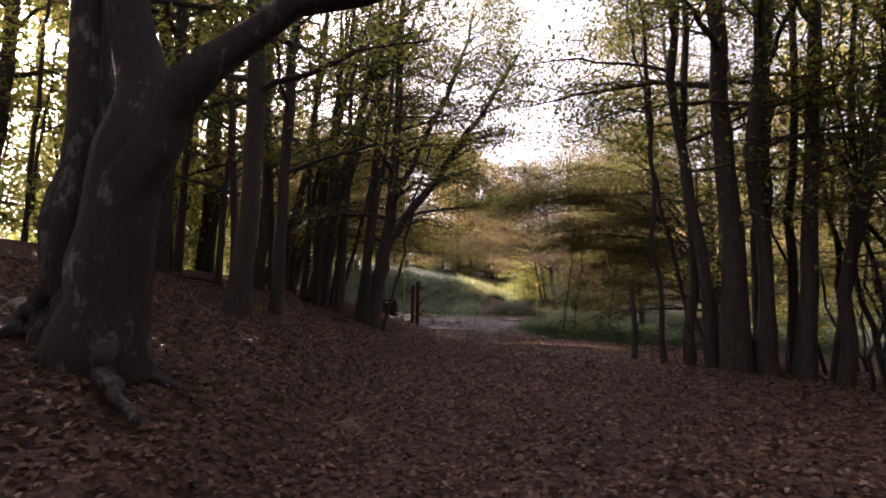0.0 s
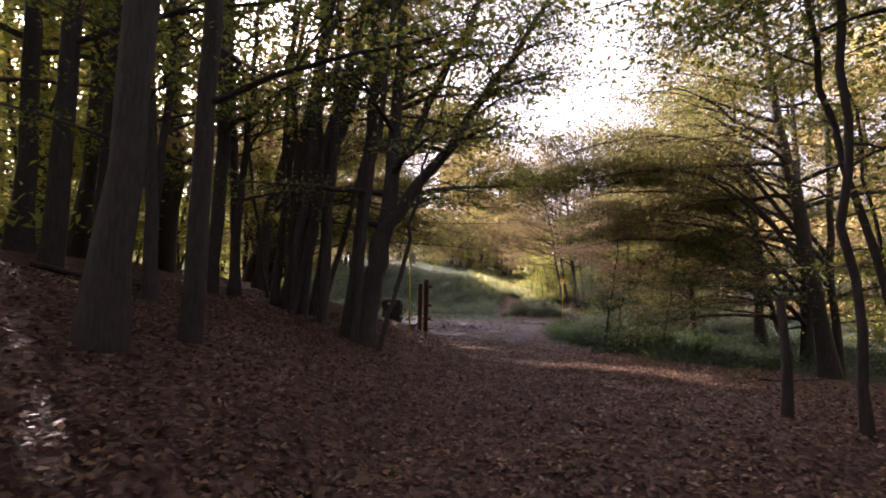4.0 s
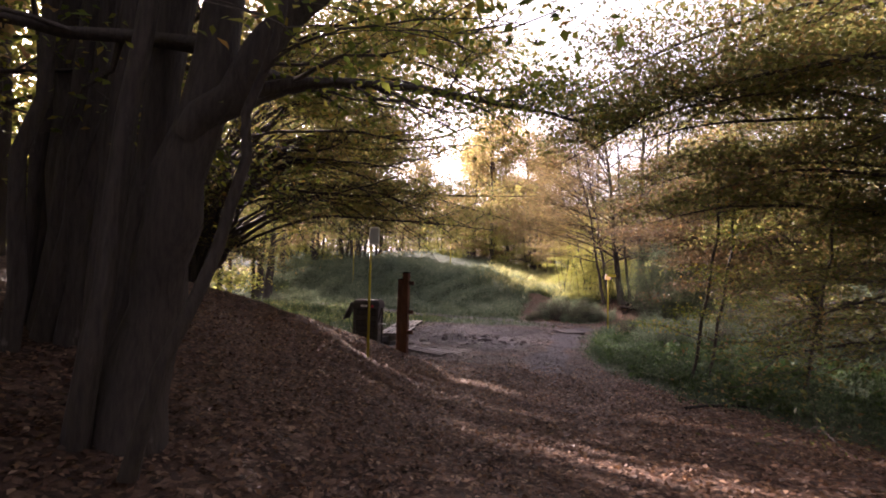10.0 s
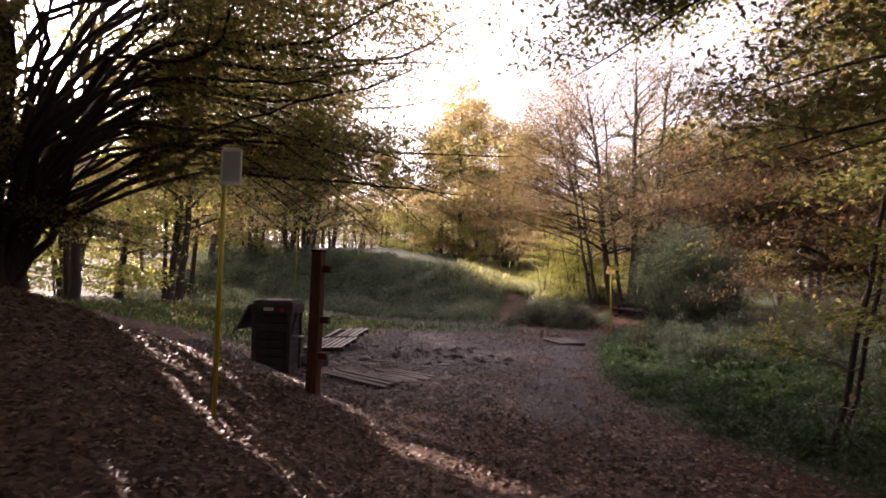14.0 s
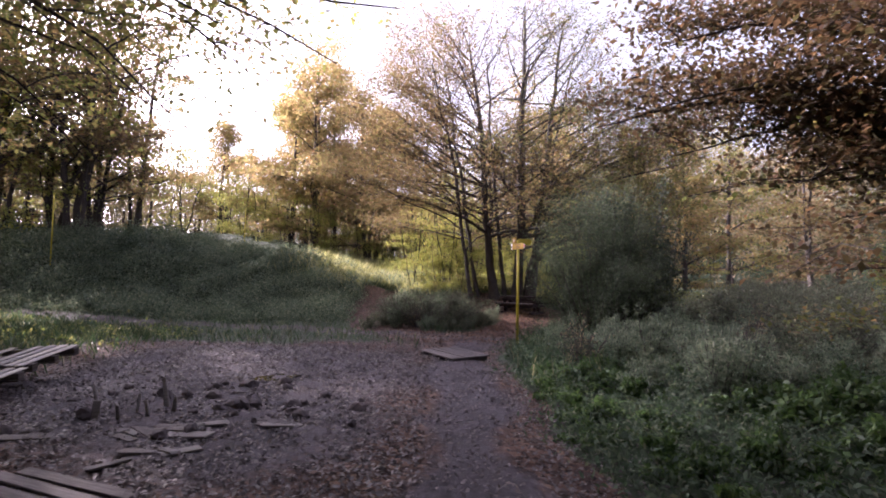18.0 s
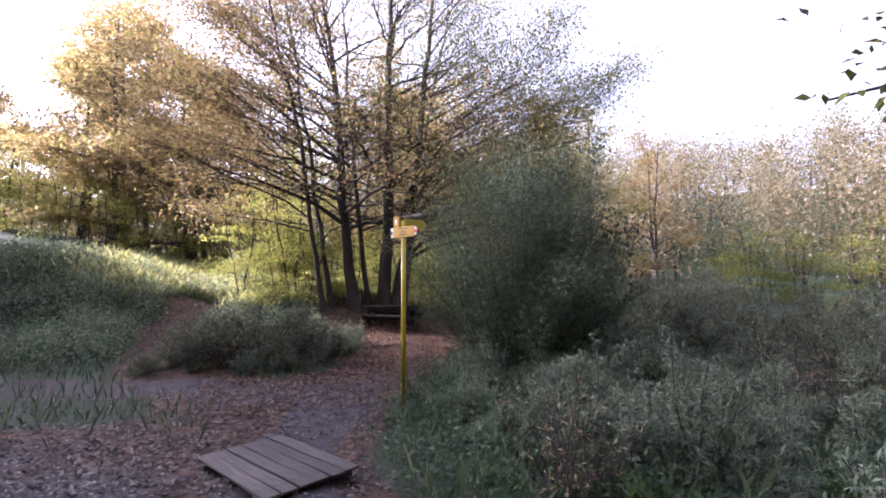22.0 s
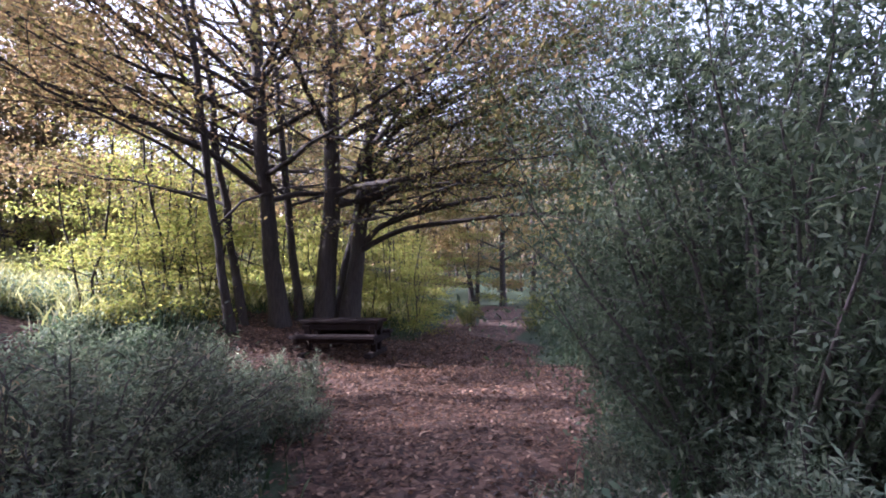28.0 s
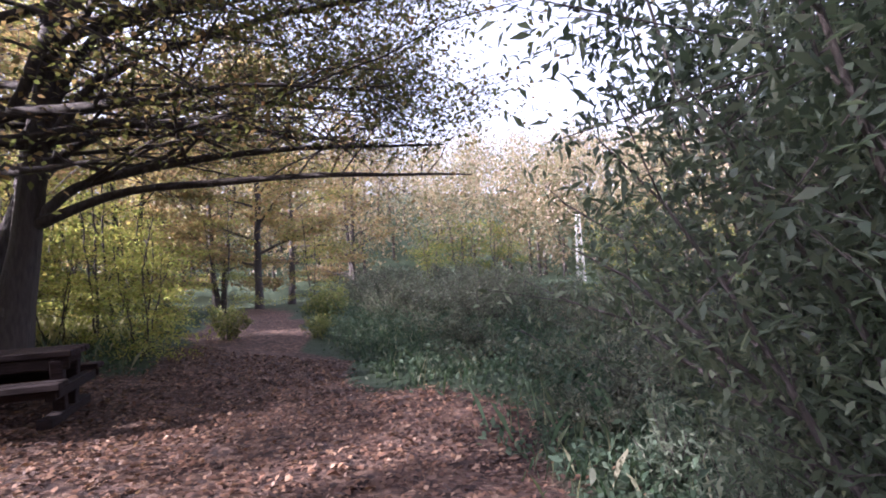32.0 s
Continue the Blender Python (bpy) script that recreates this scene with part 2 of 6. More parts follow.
def ground_material():
    m, nt, b = mat("forest_ground")

    def attr(n):
        a = nt.nodes.new("ShaderNodeAttribute")
        a.attribute_name = n
        return a.outputs["Fac"]

    fine = noise_tex(nt, 14.0, 8, 0.75)
    mid = noise_tex(nt, 1.3, 5, 0.6)
    c = nt.nodes.new("ShaderNodeTexCoord")
    v = node(nt, "TexVoronoi", Scale=17.0, Randomness=1.0)
    nt.links.new(c.outputs["Object"], v.inputs["Vector"])
    sep = nt.nodes.new("ShaderNodeSeparateColor")
    nt.links.new(v.outputs["Color"], sep.inputs[0])
    leaf = ramp(nt, sep.outputs[0], [(0.0, (0.036, 0.022, 0.019)), (0.4, (0.085, 0.05, 0.041)), (0.75, (0.143, 0.088, 0.067)), (1.0, (0.225, 0.15, 0.112))])
    leaf = mixc(nt, 0.6, leaf, ramp(nt, fine, [(0.3, (0.4, 0.4, 0.4)), (0.7, (1.15, 1.15, 1.15))]), "MULTIPLY")
    leaf = mixc(nt, 0.7, leaf, ramp(nt, mid, [(0.3, (0.6, 0.58, 0.58)), (0.7, (1.15, 1.1, 1.05))]), "MULTIPLY")
    mud = ramp(nt, fine, [(0.25, (0.036, 0.031, 0.036)), (0.55, (0.082, 0.073, 0.084)), (0.85, (0.14, 0.128, 0.142))])
    mud = mixc(nt, 0.7, mud, ramp(nt, mid, [(0.3, (0.6, 0.6, 0.62)), (0.75, (1.2, 1.15, 1.15))]), "MULTIPLY")
    turf = ramp(nt, fine, [(0.3, (0.02, 0.032, 0.018)), (0.6, (0.044, 0.064, 0.034)), (0.85, (0.08, 0.092, 0.054))])

    def sharp(src, lo=0.42, hi=0.62):
        add = nt.nodes.new("ShaderNodeMath")
        add.operation = "MULTIPLY_ADD"
        nt.links.new(fine, add.inputs[0])
        add.inputs[1].default_value = 0.5
        nt.links.new(src, add.inputs[2])
        sub = nt.nodes.new("ShaderNodeMath")
        sub.operation = "SUBTRACT"
        nt.links.new(add.outputs[0], sub.inputs[0])
        sub.inputs[1].default_value = 0.25
        return ramp(nt, sub.outputs[0], [(lo, (0, 0, 0)), (hi, (1, 1, 1))])

    col = mixc(nt, sharp(attr("mud")), leaf, mud)
    col = mixc(nt, sharp(attr("turf")), col, turf)
    nt.links.new(col, b.inputs["Base Color"])
    b.inputs["Roughness"].default_value = 0.85
    b.inputs["Specular IOR Level"].default_value = 0.25
    bump(nt, b, fine, 0.9, 0.05)
    return m


GROUND = ground_material()


# ---- terrain ----
def smooth(a, b, v):
    t = np.clip((v - a) / (b - a), 0, 1)
    return t * t * (3 - 2 * t)


ZY = [-60, -30, -20, -16, -11, -8.7, -6, -4.4, -2, 0, 5, 10, 60]
ZZ = [0.3, 0.42, 0.48, 0.62, 0.68, 0.5, 0.36, 0.28, 0.1, -0.05, -0.06, 0.0, 0.0]


def level(x, y):
    x, y = np.asarray(x, float), np.asarray(y, float)
    z = np.interp(y, ZY, ZZ)
    edge = np.interp(y, [-60, 1.5, 4.5, 7, 10, 30], [-0.7, -0.8, -3.4, -4.4, -4.6, -4.6])
    slope = np.interp(y, [-60, 2, 5, 10, 20, 30], [0.31, 0.31, 0.24, 0.1, 0.06, 0.04])
    d = np.maximum(edge - x, 0)
    z = z + slope * 11 * np.tanh(d / 11) * smooth(0, 0.9, d)
    right = np.maximum(x - 4.5, 0)
    z = z - 0.07 * 8 * np.tanh(right / 8) * smooth(2, -6, y)
    crest = np.interp(x, [-40, -22, -8, -2, 2.5, 7, 12, 30], [1.6, 2.2, 2.9, 2.25, 0.95, 1.2, 0.35, 0.0])
    z = z + crest * smooth(19.6, 26, y) + 0.1 * np.clip(y - 26, 0, 22) * smooth(12, 3, x)
    r = np.hypot(x - 5, y - 10)
    z = z + 17 * smooth(40, 100, r) * smooth(-5, 40, x) + 6 * smooth(35, 110, r) * smooth(-5, -60, x)
    z = z + 0.05 * np.sin(x * 1.3 + 0.6 * y) * np.sin(y * 0.9 - x * 0.4) + 0.025 * np.sin(3.1 * x + 1.7 * y + 1) * np.sin(2.3 * y - 1.1 * x)
    return z


def zat(x, y):
    return float(level(x, y))


def seg_dist(x, y, pts):
    best = np.full(np.shape(x), 1e9)
    for (ax, ay), (bx, by) in zip(pts[:-1], pts[1:]):
        ex, ey = bx - ax, by - ay
        t = np.clip(((x - ax) * ex + (y - ay) * ey) / (ex * ex + ey * ey), 0, 1)
        best = np.minimum(best, np.hypot(x - ax - t * ex, y - ay - t * ey))
    return best


TRAIL = [(0.2, -40), (0.3, -10), (0.5, 0), (1.5, 5), (2.2, 9), (3.2, 12.5), (5.3, 15.2), (8, 17.8), (12, 22), (18.4, 28), (30, 40)]
LEFT_TRACK = [(3.0, 13.6), (0.5, 15.8), (-4, 17.2), (-8, 18.0), (-13, 19.3), (-20, 21.5), (-32, 24)]
UP_TRACK = [(2.2, 14.0), (1.4, 18), (1.6, 21.5), (2.1, 24.5)]


def zones(x, y):
    """Shares of mud and of turf at a place; the rest is leaf litter."""
    wob = 0.35 * np.sin(1.7 * x + 0.8 * y) + 0.25 * np.sin(2.9 * y - 1.3 * x)
    d = seg_dist(x, y, TRAIL)
    mud = 0.7 * smooth(0.85, 0.3, d + 0.5 * wob) * smooth(0, 3, y) * smooth(17, 13, y)
    mud = np.maximum(mud, 0.58 * smooth(1.7, 0.5, seg_dist(x, y, LEFT_TRACK) + 0.6 * wob))
    mud = np.maximum(mud, 0.62 * smooth(3.6, 1.8, np.hypot((x + 1.2) / 1.25, (y - 9.0) / 1.6) + 0.7 * wob))
    mud = np.maximum(mud, 0.3 * smooth(0.7, 0.3, seg_dist(x, y, UP_TRACK) + 0.4 * wob))
    litter_far = smooth(3.3, 2.2, np.hypot((x - 7.2) / 1.2, (y - 19.3) / 1.6) + 0.5 * wob)
    turf = smooth(0.0, 0.55, d + 0.35 * wob - np.interp(y, [12, 15.5], [0.55, 1.5])) * smooth(0.0, 0.9, x - np.interp(y, [-40, -6, 0, 3, 6, 10, 20], [8, 6, 3.0, 2.2, 1.9, 2.5, 3.5])) * smooth(-9, 0, y)
    field = smooth(11.5, 14, y + wob) * smooth(0.5, 1.2, seg_dist(x, y, UP_TRACK) + wob * 0.4) * smooth(0.9, 1.7, seg_dist(x, y, TRAIL) + wob * 0.5)
    turf = np.maximum(turf, field)
    turf = np.maximum(turf, smooth(30, 45, np.hypot(x, y - 5)))
    turf = np.maximum(turf, smooth(-3, -6, x) * smooth(5.5, 9, y + wob))
    turf = turf * (1 - litter_far) * (1 - 0.9 * mud)
    return np.clip(mud, 0, 1), np.clip(turf, 0, 1)


def axis_lines(lo, hi, step, far, grow=1.35):
    mid_part = np.arange(lo, hi + 1e-6, step)
    out, s, v = [], step, hi
    while v < far:
        s *= grow
        v += s
        out.append(v)
    low, s, v = [], step, lo
    while v > -far:
        s *= grow
        v -= s
        low.append(v)
    return np.r_[low[::-1], mid_part, out]


def mesh_np(name, verts, faces, material, smooth_faces=False):
    """A mesh from arrays: vertices and quads (or triangles)."""
    me = bpy.data.meshes.new(name)
    verts = np.asarray(verts, np.float32)
    faces = np.asarray(faces, np.int32)
    k = faces.shape[1]
    me.vertices.add(len(verts))
    me.vertices.foreach_set("co", verts.ravel())
    me.loops.add(faces.size)
    me.loops.foreach_set("vertex_index", faces.ravel())
    me.polygons.add(len(faces))
    me.polygons.foreach_set("loop_start", np.arange(0, faces.size, k, dtype=np.int32))
    me.polygons.foreach_set("loop_total", np.full(len(faces), k, np.int32))
    if smooth_faces:
        me.polygons.foreach_set("use_smooth", np.ones(len(faces), bool))
    me.update(calc_edges=True)
    me.materials.append(material)
    return me


gx, gy = axis_lines(-13, 16, 0.2, 2500), axis_lines(-24, 30, 0.2, 2500)
GX, GY = np.meshgrid(gx, gy)
GZ = level(GX, GY)
mud_w, turf_w = zones(GX, GY)
rg = np.random.default_rng(5)
near = (np.abs(GX) < 18) & (np.abs(GY) < 32)
GZ = GZ + near * (rg.normal(0, 0.012, GX.shape) + (0.025 + 0.05 * np.exp(-((GX + 0.8) / 1.8) ** 2 - ((GY - 7.3) / 1.3) ** 2)) * mud_w * np.sin(GX * 7 + 2 * np.sin(GY * 3)) * np.sin(GY * 5.3))
ny, nx = GX.shape
ii = np.arange(ny * nx).reshape(ny, nx)
quads = np.stack([ii[:-1, :-1], ii[:-1, 1:], ii[1:, 1:], ii[1:, :-1]], -1).reshape(-1, 4)
gme = mesh_np("ground", np.stack([GX, GY, GZ], -1).reshape(-1, 3), quads, GROUND, True)
for nm, w in (("mud", mud_w), ("turf", turf_w)):
    gme.attributes.new(nm, "FLOAT", "POINT").data.foreach_set("value", w.ravel().astype(np.float32))
ground = tagged(new("ground", gme), "forest floor of brown leaf litter, mud and turf", "ground", kind="structure")


# ---- builders ----
def part(name, data, parent, label="", loc=None, rot=None):
    ob = new(name, data)
    ob.parent = parent
    if loc is not None or rot is not None:
        ob.matrix_basis = pose(*(loc or (0, 0, 0)), *(rot or (0, 0, 0)))
    return tagged(ob, label) if label else ob


def thing(name, label, category, group="", m=None, kind=""):
    ob = tagged(new(name), label, category, group, kind)
    if m is not None:
        ob.matrix_basis = m
    return ob


def tube(pts, radii, sides, out, lumps=0.0, phase=0.0):
    """Adds a tapered tube along pts to out, a pair of lists of vertex and quad arrays."""
    pts, radii = np.asarray(pts, float), np.asarray(radii, float)
    n = len(pts)
    tan = np.gradient(pts, axis=0)
    tan /= np.linalg.norm(tan, axis=1, keepdims=True) + 1e-9
    ref = np.array([1.0, 0, 0]) if abs(tan[:, 0]).mean() < 0.7 else np.array([0, 1.0, 0])
    u = np.cross(tan, ref)
    u /= np.linalg.norm(u, axis=1, keepdims=True) + 1e-9
    v = np.cross(tan, u)
    a = np.arange(sides) * 2 * np.pi / sides
    swell = 1 + lumps * (0.6 * np.sin(3 * a + phase)[None] + 0.5 * np.sin(5 * a + 2 * phase)[None] * np.cos(0.9 * np.arange(n) + phase)[:, None] + 0.5 * np.sin(2 * a[None] + 0.7 * np.arange(n)[:, None]))
    ring = pts[:, None] + (radii[:, None] * swell)[..., None] * (np.cos(a)[None, :, None] * u[:, None] + np.sin(a)[None, :, None] * v[:, None])
    base = out[2]
    i = np.arange(n - 1)[:, None] * sides + np.arange(sides)[None]
    j = np.arange(n - 1)[:, None] * sides + (np.arange(sides)[None] + 1) % sides
    out[0].append(ring.reshape(-1, 3))
    out[1].append(np.stack([i, j, j + sides, i + sides], -1).reshape(-1, 4) + base)
    out[2] += n * sides


def tube_mesh(name, out, material):
    return mesh_np(name, np.concatenate(out[0]), np.concatenate(out[1]), material, True)


def leaves_np(rng, centers, size, normal_tilt=0.5, slim=0.55, heading=None, spread=0.35):
    """Vertices and quads of leaves: pointed blades, folded a little along the midrib."""
    n = len(centers)
    yaw = rng.uniform(0, 2 * np.pi, n) if heading is None else heading + rng.normal(0, 0.7, n)
    tilt = rng.normal(0, normal_tilt, n)
    roll = rng.normal(0, normal_tilt, n)
    L = size * rng.uniform(1 - spread, 1 + spread, n)
    d = np.stack([np.cos(yaw) * np.cos(tilt), np.sin(yaw) * np.cos(tilt), np.sin(tilt)], -1)
    s = np.stack([-np.sin(yaw) * np.cos(roll), np.cos(yaw) * np.cos(roll), np.sin(roll)], -1)
    up = np.cross(d, s)
    c = np.asarray(centers)
    w = (L * slim * 0.5)[:, None]
    L = L[:, None]
    base = c - d * L * 0.5
    tip = c + d * L * 0.5 - up * L * 0.12
    l = c - d * L * 0.06 + s * w + up * L * 0.06
    r = c - d * L * 0.06 - s * w + up * L * 0.06
    verts = np.stack([base, r, tip, l], 1).reshape(-1, 3)
    return verts, np.arange(4 * n).reshape(n, 4)


def curve_pts(ctrl, n):
    """Points along a smooth line through control points."""
    c = np.asarray(ctrl, float)
    if len(c) == 2:
        t = np.linspace(0, 1, n)[:, None]
        return c[0] * (1 - t) + c[1] * t
    c = np.vstack([2 * c[0] - c[1], c, 2 * c[-1] - c[-2]])
    k = len(c) - 3
    out = []
    for s in np.linspace(0, k - 1e-6, n):
        i = int(s)
        t = s - i
        p0, p1, p2, p3 = c[i:i + 4]
        out.append(0.5 * (2 * p1 + (p2 - p0) * t + (2 * p0 - 5 * p1 + 4 * p2 - p3) * t * t + (3 * p1 - p0 - 3 * p2 + p3) * t ** 3))
    return np.array(out)


def clear_of_trail(p, base):
    """Whether points of a tree with its foot at base stay out of the walking space over the trail."""
    if base is None:
        return np.ones(len(p), bool)
    x, y = p[:, 0] + base[0], p[:, 1] + base[1]
    z = p[:, 2] + zat(*base) - level(x, y)
    clearing = (x > 1.5) & (x < 9.0) & (y > 8.0) & (y < 12.0) & (base[1] < 6.0)
    return ~clearing & (seg_dist(x, y, TRAIL) > np.where(x > 1.5, 1.7, 1.9)) | (z > 3.0) & ~clearing


def in_ride(x, y, z, crown=False):
    """The slanting gaps between the crowns, along which the low sun reaches the trail."""
    across = 0.66 * x + 0.75 * y
    low, high = 0.4 + 0.613 * (-3.4 - x), 0.4 + 0.613 * (4.5 - x)
    wide = (np.abs(across + 2.1) < 0.9) | (np.abs(across - 0.05) < 0.22) | (np.abs(across + 12.9) < 0.35) | (np.abs(across + 14.8) < 0.3)
    wide = wide & (x < 1.5) & (z > low) & (z < high)
    slits = ((np.abs(across - 16.67) < 0.42) | (np.abs(across - 18.2) < 0.32)) & (z > 0.613 * (6.0 - x)) & (z < 0.613 * (8.9 - x)) & (x < 7.0)
    return wide | (slits & crown)


def grow(seed, stems, limbs=14, limb_len=3.2, start=0.3, rise=(0.1, 0.7), subs=6, leaves=9000, leaf=0.085, crown_mat=None, bark=None,
         bias=None, twigs=2, sides=9, sag=0.25, slim=0.6, flare=1.35, tilt=0.5, spray=0.3, at=None, wave=0.04, lumps=0.07, outer=0.0):
    """Meshes of a tree (trunks, limbs, twigs, crown), with its foot at the origin. stems: (control points, radius at foot, radius at top, and if given the number and the length of its side limbs).
    at: the place of the foot, if the tree stands by the trail and must keep clear of it."""
    rng = np.random.default_rng(seed)
    res = {"trunk": [], "limb": []}
    fine, carriers = [[], [], 0], []
    widest = max(s[1] for s in stems)
    for ctrl, r0, r1, *own in stems:
        p = curve_pts(ctrl, 18)
        p[2:] += np.cumsum(rng.normal(0, wave, (16, 3)) * (1, 1, 0), 0)
        h = np.linspace(0, 1, 18)
        rad = r0 * (1 - h) ** 0.8 + r1 * h
        if p[0, 2] < 0.3:
            rad[0] *= flare
            rad[1] *= 1 + 0.3 * (flare - 1)
        rad *= rng.uniform(0.93, 1.07, 18)
        one = [[], [], 0]
        tube(p, rad, sides, one, lumps, rng.uniform(0, 6))
        res["trunk"].append(tube_mesh("trunk", one, bark or BARK))
        total = np.linalg.norm(np.diff(p, axis=0), axis=1).sum()
        share = own[0] if own else max(2, int(limbs * min(1.0, r0 / widest) ** 0.7)) if limbs else 0
        if share == 0 and own:
            continue
        carriers.append((p[12:], 0.6))
        for k in range(share):
            t = start + (0.97 - start) * ((k + rng.uniform(0, 1)) / share)
            i = min(int(t * 17), 16)
            p0 = p[i] + (p[i + 1] - p[i]) * (t * 17 - i)
            az = k * 2.4 + rng.normal(0, 0.5)
            if bias is not None and rng.uniform() < bias[1]:
                az = bias[0] + rng.normal(0, 0.55)
            el = rise[0] + (rise[1] - rise[0]) * t + rng.normal(0, 0.12)
            Ln = (own[1] if len(own) > 1 else limb_len) * (1.15 - 0.7 * t) * rng.uniform(0.7, 1.25) * min(1, 0.45 + total / 12)
            m = 9
            d = np.array([np.cos(az) * np.cos(el), np.sin(az) * np.cos(el), np.sin(el)])
            s = np.linspace(0, 1, m)
            side = np.array([-d[1], d[0], 0])
            lp = p0 + d * (Ln * s)[:, None] + side * (Ln * 0.14 * rng.normal() * s ** 2)[:, None] - np.array([0, 0, 1]) * (sag * Ln * s ** 2)[:, None]
            lp[1:] += np.cumsum(rng.normal(0, 0.028 * Ln, (m - 1, 3)) * (1, 1, 0.6), 0) * 0.6
            ok = clear_of_trail(lp, at)
            if at is not None:
                ok &= ~in_ride(lp[:, 0] + at[0], lp[:, 1] + at[1], lp[:, 2] + zat(*at)) | (np.arange(m) < 2)
            if not ok.all():
                m = int(np.argmin(ok))
                if m < 4:
                    continue
                lp = lp[:m]
            lr = np.clip(rad[i] * 0.45, 0.012, 0.09) * np.linspace(1, 0.1, m)
            if lr[0] > 0.026:
                one = [[], [], 0]
                tube(lp, lr, 5, one)
                res["limb"].append(tube_mesh("limb", one, bark or BARK))
            else:
                tube(lp, lr, 4, fine)
            carriers.append((lp[m // 3:], 1.0))
            for q in range(subs):
                u = 0.18 + 0.78 * (q + rng.uniform(0, 1)) / subs
                j = min(int(u * (m - 1)), m - 2)
                s0 = lp[j] + (lp[j + 1] - lp[j]) * (u * (m - 1) - j)
                fw = lp[j + 1] - lp[j]
                fw /= np.linalg.norm(fw) + 1e-9
                sg = 1 if q % 2 else -1
                ang = sg * rng.uniform(0.45, 0.95)
                d2 = np.array([fw[0] * np.cos(ang) - fw[1] * np.sin(ang), fw[0] * np.sin(ang) + fw[1] * np.cos(ang), fw[2] * 0.8 + rng.normal(0.05, 0.15)])
                l2 = Ln * 0.48 * (1.1 - 0.6 * u) * rng.uniform(0.7, 1.3)
                s2 = np.linspace(0, 1, 5)
                sp = s0 + d2 * (l2 * s2)[:, None] + np.array([0, 0, -0.16]) * (l2 * s2 ** 2)[:, None]
                sp[1:] += rng.normal(0, 0.025 * l2, (4, 3))
                if not clear_of_trail(sp, at).all() or (at is not None and in_ride(sp[2, 0] + at[0], sp[2, 1] + at[1], sp[2, 2] + zat(*at))):
                    continue
                tube(sp, np.clip(lr[j] * 0.55, 0.005, 0.03) * np.linspace(1, 0.25, 5), 3, fine)
                carriers.append((sp, 1.2))
                for w in range(twigs):
                    u3 = rng.uniform(0.25, 0.95)
                    j3 = min(int(u3 * 4), 3)
                    t0 = sp[j3] + (sp[j3 + 1] - sp[j3]) * (u3 * 4 - j3)
                    a3 = rng.uniform(0.4, 1.0) * (1 if w % 2 else -1)
                    d3 = np.array([d2[0] * np.cos(a3) - d2[1] * np.sin(a3), d2[0] * np.sin(a3) + d2[1] * np.cos(a3), d2[2] - 0.1 + rng.normal(0, 0.1)])
                    tp = t0 + d3 * (l2 * 0.45 * np.linspace(0, 1, 3))[:, None]
                    tube(tp, np.array([0.006, 0.005, 0.003]), 3, fine)
                    carriers.append((tp, 1.2))
    if fine[0]:
        res["twig_mass"] = tube_mesh("twig_mass", fine, BARK_TWIG)
    if leaves and carriers:
        A = np.concatenate([c[:-1] for c, _ in carriers])
        B = np.concatenate([c[1:] for c, _ in carriers])
        W = np.concatenate([np.linalg.norm(np.diff(c, axis=0), axis=1) * w for c, w in carriers])
        W = W * (0.15 + np.hypot(A[:, 0], A[:, 1])) ** outer
        pick = rng.choice(len(A), leaves, p=W / W.sum())
        t = rng.uniform(0, 1, (leaves, 1))
        c = A[pick] * (1 - t) + B[pick] * t + rng.normal(0, 1, (leaves, 3)) * (spray, spray, spray * 0.28)
        c = c[clear_of_trail(c, at)]
        if at is not None:
            c = c[~in_ride(c[:, 0] + at[0], c[:, 1] + at[1], c[:, 2] + zat(*at), crown=True)]
        lv, lf = leaves_np(rng, c, leaf, tilt, slim)
        res["crown"] = mesh_np("crown", lv, lf, crown_mat or LEAF_GREEN)
    return res


def plant_tree(name, meshes, label, category, group, x, y, turn=0, size=1.0, sink=0.08):
    t = thing(name, label, category, group, pose(x, y, zat(x, y) - sink, 0, 0, turn))
    t.scale = (size, size, size)
    for k in ("trunk", "limb"):
        for me in meshes[k]:
            part(k, me, t)
    for k in ("twig_mass", "crown"):
        if k in meshes:
            tagged(part(k, meshes[k], t), kind="stuff")
    return t


def stem(h, lean=(0, 0), bend=(0, 0), foot=(0, 0), r=0.15, top=0.02):
    """One stem of a given height: it leans by lean metres at its top and bows by bend metres half way."""
    fx, fy = foot
    return ([(fx, fy, 0), (fx + lean[0] * 0.3 + bend[0], fy + lean[1] * 0.3 + bend[1], h * 0.35), (fx + lean[0] * 0.65 + bend[0] * 0.7, fy + lean[1] * 0.65 + bend[1] * 0.7, h * 0.7), (fx + lean[0], fy + lean[1], h)], r, top)


